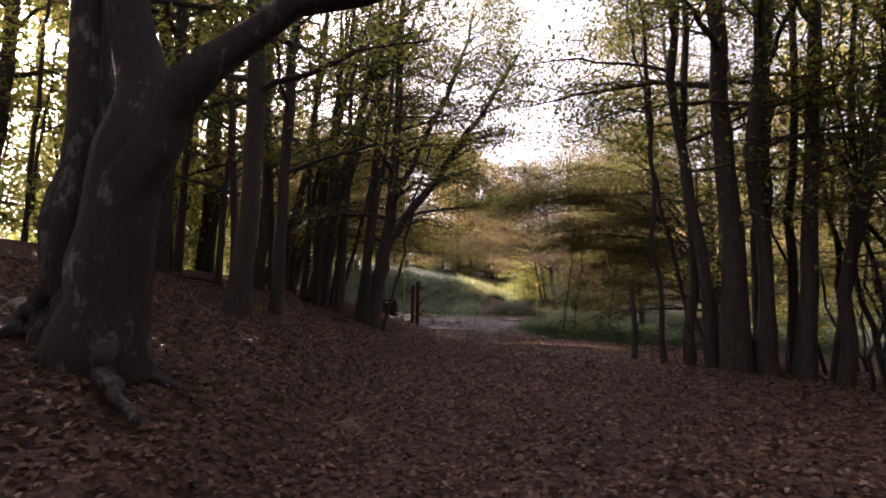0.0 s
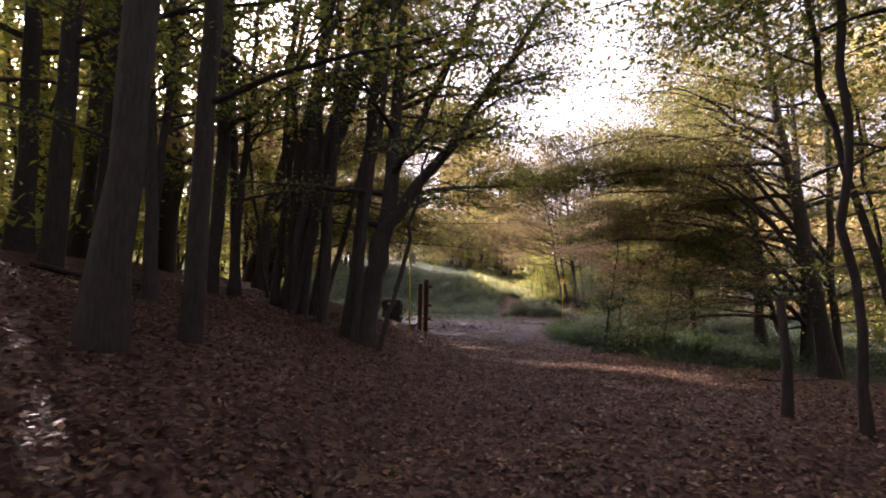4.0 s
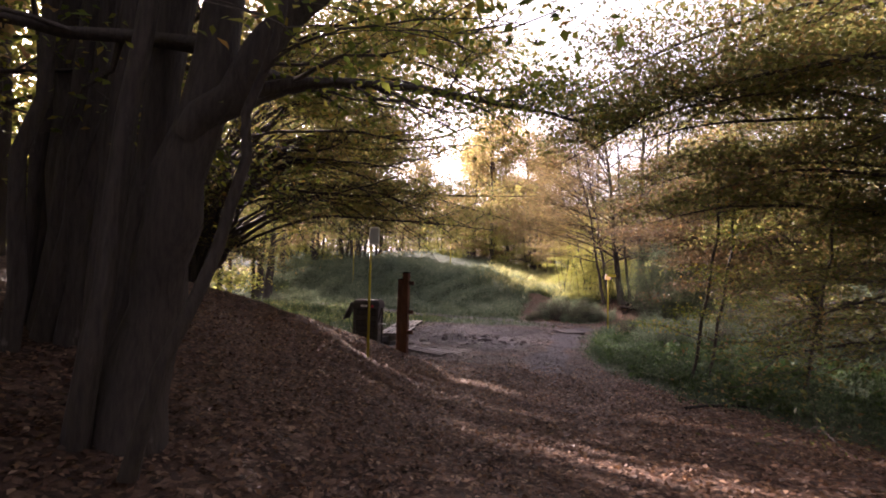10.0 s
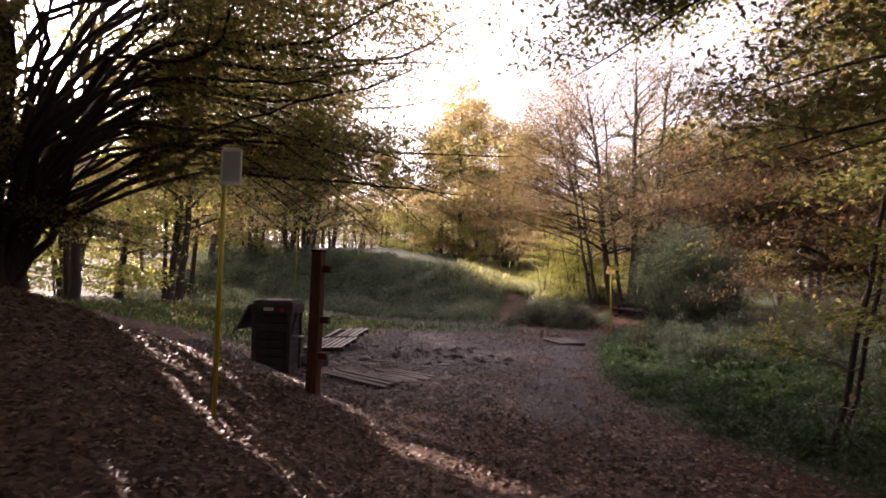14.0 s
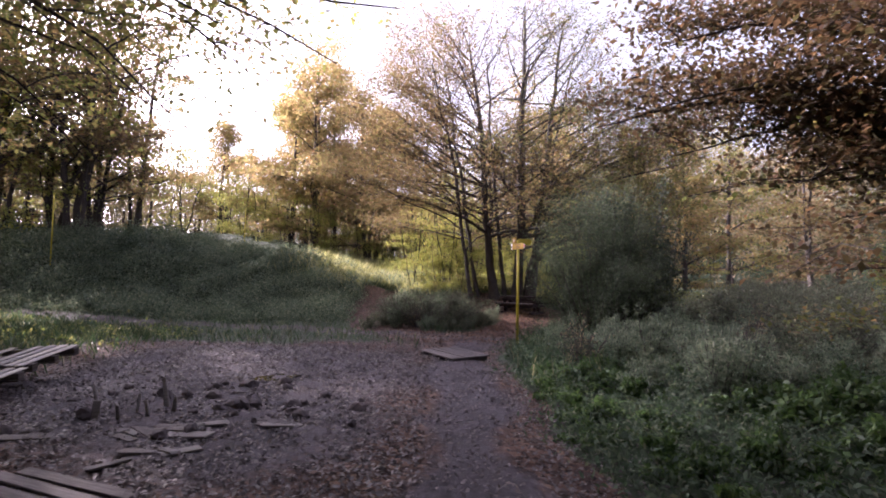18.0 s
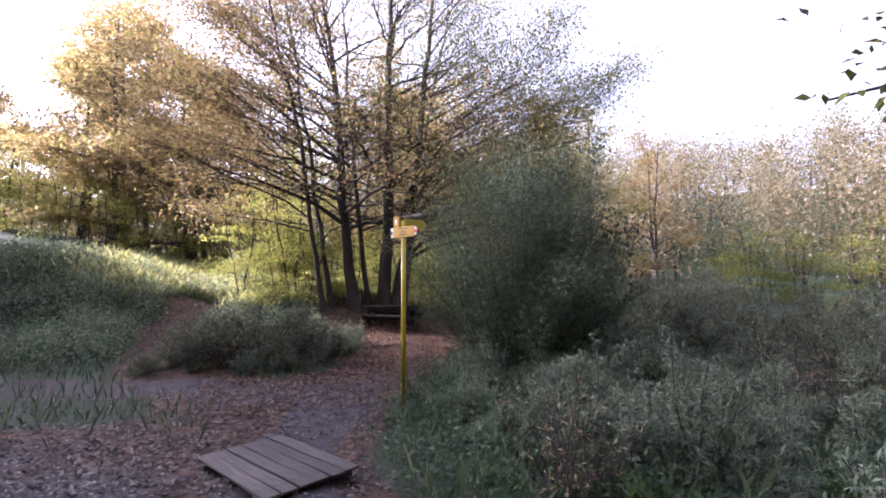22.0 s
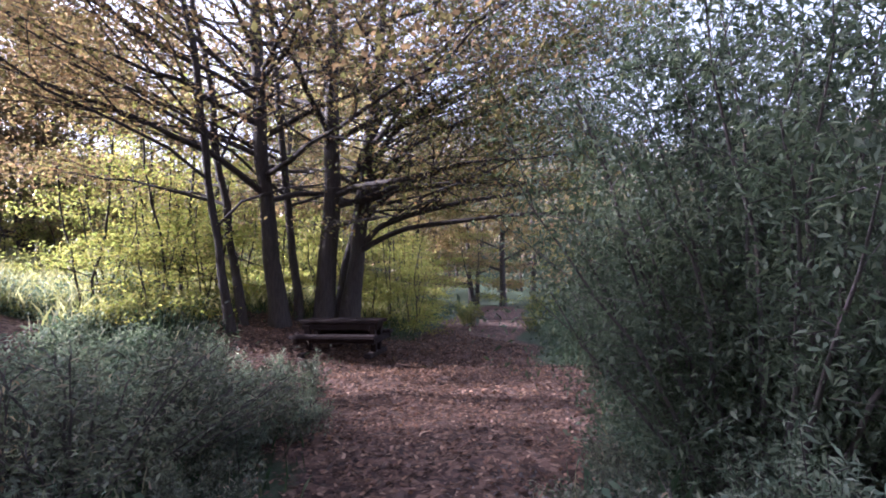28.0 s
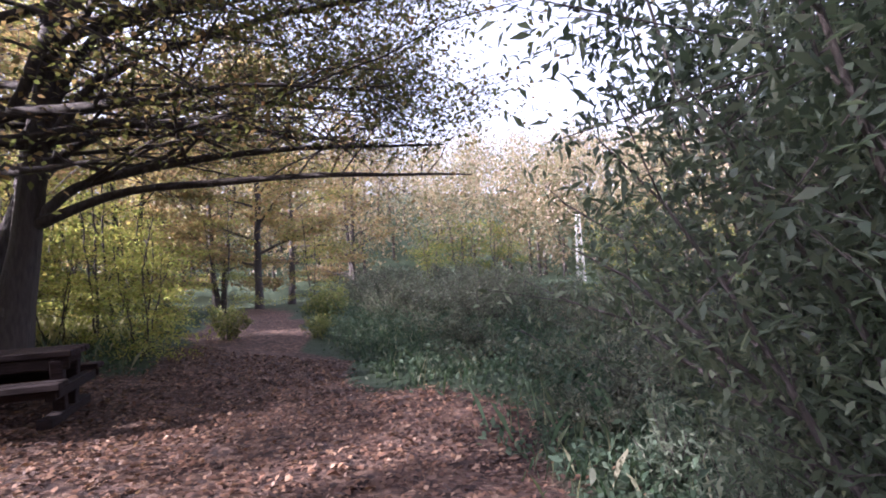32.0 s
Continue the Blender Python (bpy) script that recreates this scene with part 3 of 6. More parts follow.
# ---- trees ----
# the big old beech beside the trail
plant_tree("old_beech", grow(11, at=(-2.85, -16.4), stems=[
    ([(0.02, 0, 0), (0.1, 0, 1.1), (0.2, 0.03, 2.2), (0.12, 0.2, 3.2), (-0.1, 0.4, 5.0), (-0.3, 0.5, 10)], 0.37, 0.08),
    ([(0.1, 0.0, 1.1), (0.2, 0.0, 1.8), (0.38, 0.0, 2.35), (0.7, 0.05, 2.85), (1.15, 0.12, 3.27), (1.6, 0.2, 3.55), (2.6, 0.5, 3.9), (4.2, 1.0, 4.7)], 0.23, 0.03, 16),
    ([(-0.5, 0.15, 0), (-0.42, 0.2, 1.5), (-0.45, 0.25, 3.0), (-0.9, 0.4, 9)], 0.24, 0.05),
    ([(-1.0, 1.3, 0), (-1.05, 1.3, 2), (-1.3, 1.4, 4.0), (-1.9, 1.6, 9)], 0.15, 0.04),
    ([(0.08, -0.12, 0.6), (0.26, -0.3, 0.22), (0.42, -0.46, 0.0), (0.7, -0.7, -0.2)], 0.1, 0.03, 0),
    ([(0.15, 0.0, 0.55), (0.36, 0.02, 0.18), (0.6, 0.1, -0.06), (0.9, 0.2, -0.3)], 0.1, 0.03, 0),
    ([(-0.15, -0.12, 0.7), (-0.3, -0.34, 0.25), (-0.42, -0.6, 0.02), (-0.6, -0.9, -0.15)], 0.1, 0.03, 0),
    ([(-0.5, 0.0, 0.7), (-0.72, -0.1, 0.4), (-0.95, -0.22, 0.25), (-1.3, -0.4, 0.1)], 0.1, 0.03, 0)],
    limbs=10, limb_len=3.0, start=0.74, rise=(0.3, 0.9), leaves=7000, leaf=0.08, bark=BARK_SHADED, sides=18, flare=1.25, lumps=0.11, subs=7), "thick pale-mottled beech leaning over the trail, bark darkened for shade", "tree", "", -2.85, -16.4)
# the forked tree at the foot of the bank
plant_tree("forked_beech", grow(12, at=(-2.55, -6.55), stems=[
    ([(0, 0, 0), (0.15, 0.0, 1.2), (0.38, 0.0, 2.4), (0.55, 0.2, 4.5), (0.7, 0.4, 8), (0.6, 0.7, 13)], 0.24, 0.04),
    stem(12, (0.5, 0.6), (0.1, 0.0), (-0.35, 0.25), 0.17), stem(12, (0.3, 0.5), (0.0, 0.1), (-1.15, 0.85), 0.12), stem(10, (0.9, 0.1), (0.1, 0.0), (-0.1, -0.35), 0.08),
    ([(0.38, 0.0, 2.35), (0.9, 0.1, 3.2), (2.0, 0.4, 4.9), (3.0, 0.8, 6.4), (4.3, 1.5, 8.7)], 0.14, 0.03, 26, 2.8),
    ([(0.4, 0.1, 2.5), (0.9, 1.6, 3.4), (2.4, 4.2, 4.1), (4.2, 7.3, 4.7), (5.4, 9.2, 5.0)], 0.075, 0.008, 20, 1.5),
    ([(0.5, 0.2, 3.5), (1.6, 0.6, 6.0), (2.6, 1.6, 8.5), (3.2, 2.6, 11)], 0.1, 0.02, 18, 2.8),
    ([(0.45, -0.5, 0.0), (0.75, -0.4, 1.4), (1.2, -0.2, 3.4), (1.8, 0.1, 6)], 0.05, 0.015)],
    limbs=20, limb_len=3.2, start=0.36, rise=(0.1, 0.7), outer=0.8, spray=0.36, leaves=34000, leaf=0.085, bias=(0.2, 0.4), sides=12, twigs=3), "forked beech with one limb leaning over the path", "tree", "", -2.55, -6.55)
# long arching limb over the path, with its own stem behind
fan = []
rf = random.Random(4)
for k in range(13):
    a = rf.uniform(0, 6.28)
    rr = rf.uniform(0.1, 0.75)
    fan.append(stem(rf.uniform(9, 13), (rf.uniform(0.2, 3.2), rf.uniform(-0.8, 1.4)), (rf.uniform(-0.15, 0.1), 0), (rr * math.cos(a) * 1.2, rr * math.sin(a)), rf.choice([0.07, 0.09, 0.11, 0.16, 0.2])))
plant_tree("beech_clump", grow(13, at=(-4.5, -5.4), stems=fan, limbs=9, limb_len=3.2, start=0.44, outer=0.5, leaves=14000, leaf=0.09, bias=(0.1, 0.35), sides=8, twigs=2, spray=0.38, wave=0.06), "clump of many slender beech stems leaning together", "tree", "", -4.5, -5.4)
reach = []
for k in range(7):
    a = k * 0.9
    reach.append(stem(rf.uniform(8, 12), (rf.uniform(-0.6, 1.6), rf.uniform(-2.2, -0.8)), (0, 0), (0.55 * math.cos(a), 0.55 * math.sin(a)), rf.choice([0.12, 0.16, 0.24])) + (18, 3.2))
for ex, ey, ez, up in [(9.5, 2.5, 1.6, 2.4), (8.6, 0.4, 2.4, 3.0), (7.0, 4.2, 2.0, 2.8), (10.2, 4.6, 3.2, 3.6), (6.2, -2.0, 2.2, 3.0), (7.8, -3.4, 3.6, 4.0), (5.6, 5.8, 3.4, 3.8), (4.6, -4.8, 4.0, 4.2), (9.2, 1.4, 4.4, 4.6), (7.6, 3.4, 5.4, 5.0), (8.4, 5.6, 5.2, 5.2), (10.4, 2.8, 6.4, 6.0), (6.6, 1.6, 6.8, 6.0), (5.0, 4.0, 7.2, 6.4), (8.0, 0.0, 3.0, 4.0), (9.6, 0.9, 3.7, 4.5), (7.2, -1.2, 3.0, 3.9), (8.8, 2.2, 3.4, 4.2), (6.4, 0.8, 3.2, 4.0), (9.9, 2.0, 4.6, 5.0), (7.6, 2.6, 4.2, 4.6), (6.0, -3.4, 4.0, 4.2), (5.2, 2.4, 4.6, 4.8)]:
    ey, ez = ey + rf.uniform(-1.6, 1.6), ez + rf.uniform(-0.4, 1.4)
    reach.append(([(ex * 0.06, ey * 0.06, 0.2), (ex * 0.16, ey * 0.14, up * 0.55), (ex * 0.42, ey * 0.38, up), (ex * 0.72, ey * 0.7, up * 0.98), (ex, ey, ez)], rf.choice([0.045, 0.06, 0.085]), 0.008, 15, 2.2))
for ex, ey, ez, up in [(6.5, 1.2, 2.0, 2.9), (8.0, 2.4, 2.3, 3.1), (9.2, 1.4, 2.1, 3.0), (7.2, -0.2, 2.6, 3.3), (9.0, 3.4, 3.0, 3.6), (5.6, 2.6, 2.2, 3.0), (9.9, 2.6, 2.6, 3.4)]:
    reach.append(([(ex * 0.06, ey * 0.06, 0.2), (ex * 0.16, ey * 0.14, up * 0.55), (ex * 0.42, ey * 0.38, up), (ex * 0.72, ey * 0.7, up), (ex, ey, ez)], 0.06, 0.008, 15, 2.2))
for ex, ey, ez in [(4.5, 1.5, 7.0), (6.0, 0.0, 6.6), (3.5, -1.5, 7.2), (5.5, 3.0, 7.4), (7.5, 1.5, 7.0), (4.0, 4.0, 7.0), (6.5, -2.0, 6.8)]:
    reach.append(([(ex * 0.05, ey * 0.05, 0.3), (ex * 0.12, ey * 0.1 - 0.3, 3.6), (ex * 0.4, ey * 0.36, 6.0), (ex, ey, ez)], 0.08, 0.008, 16, 2.8))
for k in range(18):
    ex, ey, ez = 2.4 + 6.8 * ((k * 0.618) % 1), -2.5 + 8.5 * ((k * 0.414) % 1), 4.2 + 3.6 * ((k * 0.732) % 1)
    reach.append(([(ex * 0.05, ey * 0.05, 0.3), (ex * 0.14, ey * 0.1, ez * 0.65), (ex * 0.45, ey * 0.4, ez + 0.5), (ex * 0.75, ey * 0.72, ez + 0.6), (ex, ey, ez)], 0.034, 0.006, 15, 2.6))
for ex, ey, ez in [(9.5, 3.0, 6.2), (10.6, 2.2, 7.2), (10.2, 4.6, 6.8), (11.2, 3.6, 8.2), (9.8, 1.2, 7.8)]:
    reach.append(([(ex * 0.05, ey * 0.05, 0.3), (ex * 0.12, ey * 0.1, ez * 0.6), (ex * 0.45, ey * 0.4, ez + 0.6), (ex * 0.75, ey * 0.72, ez + 0.7), (ex, ey, ez)], 0.05, 0.006, 15, 2.4))
for ex, ey, ez, up in [(4.0, 1.6, 1.4, 3.0), (5.2, 3.0, 1.3, 3.2), (6.4, 2.2, 1.2, 3.4), (7.4, 3.6, 1.3, 3.6), (8.4, 2.8, 1.4, 3.8), (6.8, 4.8, 1.4, 3.8), (8.8, 4.2, 1.8, 4.2), (5.4, 4.4, 1.5, 3.6), (7.8, 1.2, 1.7, 4.0), (9.2, 3.2, 2.3, 4.6), (4.6, 3.8, 2.2, 4.4), (6.0, 0.2, 1.7, 3.8), (8.2, 5.2, 2.6, 5.0), (9.0, 4.8, 3.4, 5.4), (3.6, 5.2, 1.8, 4.0), (2.4, 6.0, 2.4, 4.6)]:
    reach.append(([(ex * 0.06, ey * 0.06, 0.3), (ex * 0.16, ey * 0.14, up * 0.7), (ex * 0.42, ey * 0.38, up), (ex * 0.74, ey * 0.72, up * 0.8), (ex, ey, ez)], 0.034, 0.006, 15, 1.9))
plant_tree("spreading_beech", grow(14, at=(-10.0, 4.3), stems=reach, limbs=6, limb_len=3.9, start=0.2, rise=(0.0, 0.5), leaves=150000, leaf=0.085, outer=0.0, bias=(0.15, 0.25), crown_mat=LEAF_LIT, sides=8, twigs=1, sag=0.15, spray=0.44, wave=0.13), "many-stemmed beech with long low limbs reaching out", "tree", "", -10.0, 4.3)
over = [([(ex * 0.05, ey * 0.05, 2.6), (ex * 0.25, ey * 0.2, ez * 0.8), (ex * 0.6, ey * 0.55, ez + 0.5), (ex, ey, ez)], 0.07, 0.008, 16, 2.4)
        for ex, ey, ez in [(6.8, 5.0, 5.2), (7.8, 5.4, 5.8)]]
plant_tree("overhanging_beech", grow(15, at=(-7.3, -1.2), stems=[stem(11, (1.6, -0.6), (0.3, 0), r=0.2), stem(10, (2.8, 0.8), (0.2, 0), (0.3, 0.2), 0.14)] + over, limbs=26, limb_len=6.0, start=0.36, rise=(0.12, 0.55), leaves=52000, outer=1.0, leaf=0.088, crown_mat=LEAF_LIT, bias=(0.0, 0.6), sides=10, twigs=2, sag=0.1, spray=0.45, wave=0.07), "beech with high limbs hanging out over the trail", "tree", "", -7.3, -1.2)
# the first tree is added to cast shade over the path and mound
for sd, x, y, h, lf, leafmat in [(91, -11.5, 33.0, 13, 17000, LEAF_GOLD), (92, -13.0, 10.2, 12.5, 15000, LEAF_LIT), (93, -15.0, 6.5, 12.0, 9000, LEAF_YELLOW), (94, -17.5, 15.0, 15.0, 17000, LEAF_YELLOW), (95, -14.5, 17.5, 15.0, 17000, LEAF_GOLD)]:
    plant_tree("beech_tree", grow(sd, at=(x, y), stems=[stem(h, (0.5, 0.3), (0.1, 0), r=0.16), stem(h * 0.85, (-1.0, 0.6), (0, 0), (-0.3, 0.1), 0.1)], limbs=20, limb_len=3.9, start=0.2, rise=(0.2, 1.0), sag=0.1, subs=4, twigs=0, leaves=lf, leaf=0.13, crown_mat=leafmat, spray=0.45), "beech with autumn leaves at the edge of the clearing", "tree", "forest beeches", x, y)
# slender forest beeches, a few shapes used over and over
SHAPES = [
    grow(21, [stem(14, (0.6, 0.2), (0.1, 0), r=0.2)], limbs=20, limb_len=4.2, start=0.25, rise=(0.35, 1.0), sag=0.1, subs=4, twigs=0, leaves=5600, leaf=0.18, crown_mat=LEAF_GREEN, spray=0.42),
    grow(22, [stem(13, (-0.5, 0.5), (-0.1, 0.1), r=0.17), stem(11, (1.6, 0.4), (0.1, 0), (0.25, 0), 0.11)], limbs=16, limb_len=3.8, start=0.22, rise=(0.3, 1.0), sag=0.1, subs=4, twigs=0, leaves=6000, leaf=0.18, crown_mat=LEAF_GREEN, spray=0.42),
    grow(23, [stem(12, (0.9, -0.3), (0.15, 0), r=0.13)], limbs=16, limb_len=3.0, start=0.28, rise=(0.3, 1.0), sag=0.1, subs=5, twigs=1, leaves=6000, leaf=0.14, crown_mat=LEAF_GOLD, spray=0.4),
    grow(24, [stem(15, (0.3, 0.3), (0, 0), r=0.26), stem(13, (2.2, -0.6), (0.2, 0), (0.3, 0), 0.14)], limbs=22, limb_len=5.2, start=0.14, rise=(0.3, 1.05), sag=0.12, subs=4, twigs=0, leaves=7500, leaf=0.22, crown_mat=LEAF_GOLD, spray=0.5),
    grow(25, [stem(7, (0.6, 0.1), (0.1, 0), r=0.055), stem(5.5, (-0.9, 0.4), (0, 0), (-0.15, 0), 0.04)], limbs=10, limb_len=2.4, start=0.08, rise=(0.15, 0.8), subs=4, twigs=0, leaves=2600, leaf=0.11, crown_mat=LEAF_YELLOW, sides=6, spray=0.3),
    grow(26, [stem(11, (0.5, 0.4), (0.1, 0), r=0.15), stem(12, (-1.8, 0.2), (0, 0), (-0.3, 0.1), 0.14), stem(10, (1.5, -1.0), (0, 0), (0.2, -0.3), 0.1)], limbs=16, limb_len=4.4, start=0.14, rise=(0.4, 1.1), sag=0.12, subs=4, twigs=0, leaves=7500, leaf=0.2, crown_mat=LEAF_BROWN, spray=0.45),
]
SHAPES += [
    grow(27, [stem(15, (0.5, 0.2), (0.08, 0), r=0.2)], limbs=22, limb_len=3.6, start=0.24, rise=(0.1, 1.0), sag=0.1, subs=4, twigs=0, leaves=4300, leaf=0.11, crown_mat=LEAF_GREEN, spray=0.34),
    grow(28, [stem(13, (0.7, -0.3), (0.12, 0), r=0.13)], limbs=18, limb_len=3.2, start=0.22, rise=(0.1, 1.0), sag=0.1, subs=4, twigs=0, leaves=3300, leaf=0.11, crown_mat=LEAF_GREEN, spray=0.34),
    grow(29, [stem(14, (0.4, 0.2), (0.1, 0), r=0.22)], limbs=18, limb_len=5.0, start=0.08, rise=(0.1, 1.05), sag=0.1, subs=4, twigs=0, leaves=12000, leaf=0.23, crown_mat=LEAF_GOLD, spray=0.6, sides=6),
    grow(30, [stem(13, (0.6, 0.3), (0.1, 0), r=0.18), stem(12, (-1.6, 0.2), (0, 0), (-0.3, 0.1), 0.15)], limbs=13, limb_len=4.6, start=0.08, rise=(0.15, 1.1), sag=0.1, subs=4, twigs=0, leaves=9000, leaf=0.2, crown_mat=LEAF_BROWN, spray=0.55, sides=6),
    grow(34, [stem(15, (0.5, 0.2), (0.1, 0), r=0.22)], limbs=18, limb_len=4.6, start=0.12, rise=(0.1, 1.0), sag=0.1, subs=4, twigs=0, leaves=7500, leaf=0.19, crown_mat=LEAF_LIT, spray=0.6, sides=6),
    grow(38, [stem(16, (0.5, 0.3), (0.1, 0), r=0.2)], limbs=15, limb_len=4.4, start=0.5, rise=(0.2, 1.0), sag=0.1, subs=2, twigs=0, leaves=2600, leaf=0.26, crown_mat=LEAF_GREEN, spray=0.55, sides=7),
]
LABELS = ["tall green-leaved beech with a dark trunk", "twin-stemmed green beech with a dark trunk", "slender beech with golden autumn leaves", "broad beech turning gold", "young sapling with yellow-green leaves", "several-stemmed beech with brown autumn leaves", "tall straight beech with a high green crown", "slender straight beech with a high green crown", "broad gold-leaved beech at the edge of the clearing", "brown-leaved beech at the edge of the clearing", "broad beech in the wood with olive-green leaves", "tall beech with a bare stem and a high crown"]


def forest(shape, x, y, turn=0, size=1.0):
    nm = "sapling" if shape == 4 else "beech_tree"
    return plant_tree(nm, SHAPES[shape], LABELS[shape], "tree", "forest beeches", x, y, turn, size)


THIN = grow(36, [stem(6, (-0.9, 0.3), (-0.1, 0), r=0.045)], limbs=9, limb_len=1.7, start=0.2, rise=(0.2, 0.7), subs=3, twigs=1, leaves=1500, leaf=0.085, sides=6)
# single trunks along the bank and beside the trail
for sh, x, y, turn, size in [
        (6, -3.6, -12.3, 20, 0.95), (6, -6.2, -12.1, 70, 1.25), (6, -7.3, -10.3, 160, 1.2), (7, -7.2, -9.0, 0, 1.25), (7, -3.4, -11.2, -10, 0.9),
        (6, -5.9, -6.5, 0, 0.85), (7, -5.55, -6.2, 30, 0.7), (7, -6.1, -4.9, 200, 0.95), (6, -9.8, -5.4, 40, 1.2), (6, -9.2, -7.6, 90, 1.0),
        (6, 9.5, -13.5, 130, 1.0), (6, 11.0, -11.0, 220, 1.0), (7, 8.6, -15.6, 20, 0.9), (7, 10.2, -9.2, 310, 0.8), (7, -7.9, -7.2, 0, 0.9), (7, -8.6, -9.4, 60, 0.9), (7, -5.0, -9.6, 200, 0.75), (7, -6.6, -7.4, 100, 0.7)]:
    forest(sh, x, y, turn, size)
# the clump of poles beside the trail and the thicket of thin stems behind it
poles = []
for fx, fy, h, lx, ly, r in [(-1.1, 0.75, 9, -0.9, 0.6, 0.05), (-0.75, 0.5, 11, -0.5, 0.9, 0.085), (-0.5, 0.2, 12, -0.9, -0.4, 0.1), (-0.28, -0.15, 13, -0.2, 0.2, 0.2), (-0.05, 0.4, 12, 0.7, 0.8, 0.09), (0.12, -0.3, 12, 0.3, -0.8, 0.13), (0.3, 0.15, 13, 1.6, 0.2, 0.17), (0.55, -0.5, 12, 2.2, -0.5, 0.14), (0.75, 0.1, 11, 1.2, 0.9, 0.08), (0.95, -0.8, 11, 1.9, -1.0, 0.1), (-0.5, 0.9, 8, -1.3, 1.2, 0.045), (1.2, -0.2, 9, 2.0, 0.4, 0.06)]:
    poles.append(stem(h, (lx * 0.5, ly * 0.7), (rf.uniform(-0.15, 0.15), rf.uniform(-0.12, 0.12)), (fx, fy), r))
plant_tree("beech_clump", grow(37, at=(4.95, -11.85), stems=poles, limbs=15, limb_len=3.6, start=0.28, rise=(0.1, 0.9), leaves=52000, leaf=0.085, sides=10, twigs=1, spray=0.38, wave=0.06), "clump of many dark beech poles beside the trail", "tree", "", 4.95, -11.85)
for cx, cy, sd in [(7.0, -12.2, 5), (8.2, -10.6, 6), (7.4, -14.4, 7), (9.6, -12.0, 8)]:
    rt = random.Random(sd)
    poles = [stem(rt.uniform(5, 9), (rt.uniform(-2.2, 0.6), rt.uniform(-0.8, 0.8)), (rt.uniform(-0.25, 0.1), rt.uniform(-0.15, 0.15)), (rt.uniform(-0.9, 0.9), rt.uniform(-0.9, 0.9)), rt.choice([0.022, 0.03, 0.04, 0.055]), 0.008) for k in range(11)]
    plant_tree("hazel_thicket", grow(sd + 80, at=(cx, cy), stems=poles, limbs=8, limb_len=1.9, start=0.22, rise=(0.1, 0.8), subs=4, leaves=7000, leaf=0.085, bark=BARK_SHADED, sides=6, twigs=1, spray=0.34, wave=0.08, flare=1.1), "thicket of thin pale leaning stems", "thicket", "thickets", cx, cy)
for x, y, turn, s in [(-5.6, -4.2, 0, 1.1), (6.0, -10.3, 90, 1.2), (5.6, -9.6, 300, 0.8)]:
    plant_tree("sapling", THIN, "thin bare sapling with few leaves", "tree", "saplings", x, y, turn, s)
# right side of the clearing: beeches with low level branches
over = [([(0, 0, 1.2 + 0.4 * k), (ex * 0.3, ey * 0.25, ez - 0.2), (ex * 0.7, ey * 0.68, ez + 0.3), (ex, ey, ez)], 0.05, 0.006, 12, 1.8) for k, (ex, ey, ez) in enumerate(
    [(-6.4, 1.5, 3.5), (-6.2, 2.4, 4.4), (-6.8, 0.8, 5.0), (-5.6, 2.8, 3.6), (-6.0, 1.2, 5.8), (-5.4, 0.2, 4.0), (-5.0, 2.0, 6.4), (-5.8, -0.6, 5.2)])]
plant_tree("low_branched_beech", grow(31, at=(9.3, -1.0), stems=[stem(10, (0.4, 0.5), (0.1, 0), r=0.17), stem(8, (-1.2, 0.8), (-0.2, 0), (-0.3, 0.2), 0.09)] + over, limbs=32, limb_len=5.4, start=0.1, rise=(0.25, 0.6), leaves=70000, leaf=0.085, bias=(3.0, 0.6), crown_mat=LEAF_OLIVE, twigs=3, sag=0.3, spray=0.36), "beech with long level branches down to the ground", "tree", "", 9.3, -1.0)
plant_tree("low_branched_beech", grow(32, at=(10.2, 3.2), stems=[stem(11, (-0.4, 0.5), (0, 0), r=0.18)], limbs=32, limb_len=6.0, start=0.12, rise=(0.2, 0.75), leaves=60000, leaf=0.09, crown_mat=LEAF_OLIVE, bias=(3.1, 0.5), twigs=3, sag=0.25), "beech with long level branches and green leaves", "tree", "", 10.2, 3.2)
over = [([(0, 0, 2.2 + 0.25 * k), (ex * 0.3, ey * 0.25, ez + 0.2), (ex * 0.7, ey * 0.68, ez + 0.7), (ex, ey, ez)], 0.05, 0.006, 11, 1.7) for k, (ex, ey, ez) in enumerate(
    [(-6.2, 5.0, 4.8), (-6.4, 6.8, 5.0), (-7.2, 5.9, 5.9), (-5.0, 6.0, 5.8)])]
plant_tree("beech_tree", grow(39, at=(7.9, -4.2), stems=[stem(12, (-1.2, 0.4), (-0.1, 0), r=0.18), stem(11, (0.6, 1.2), (0.1, 0), (0.3, 0.2), 0.1)] + over, limbs=26, limb_len=4.6, start=0.3, rise=(0.15, 0.6), leaves=44000, outer=0.6, leaf=0.085, crown_mat=LEAF_OLIVE, bias=(3.1, 0.5), twigs=2, sag=0.15, spray=0.42, wave=0.06), "beech with olive leaves reaching over the trail", "tree", "", 7.9, -4.2)
over = [([(0, 0, 1.4 + 0.3 * k), (ex * 0.3, ey * 0.25, ez - 0.3), (ex * 0.7, ey * 0.68, ez + 0.25), (ex, ey, ez)], 0.045, 0.006, 11, 1.5) for k, (ex, ey, ez) in enumerate(
    [(-5.2, 1.9, 3.5), (-4.8, 0.6, 3.4), (-4.6, 1.4, 4.3), (-4.0, 2.2, 3.2), (-3.4, 1.8, 4.8), (-5.0, -0.4, 4.2), (-3.6, 0.2, 2.6), (-3.0, 2.4, 3.8), (-4.4, -1.2, 3.2), (-4.2, 0.8, 5.4)])]
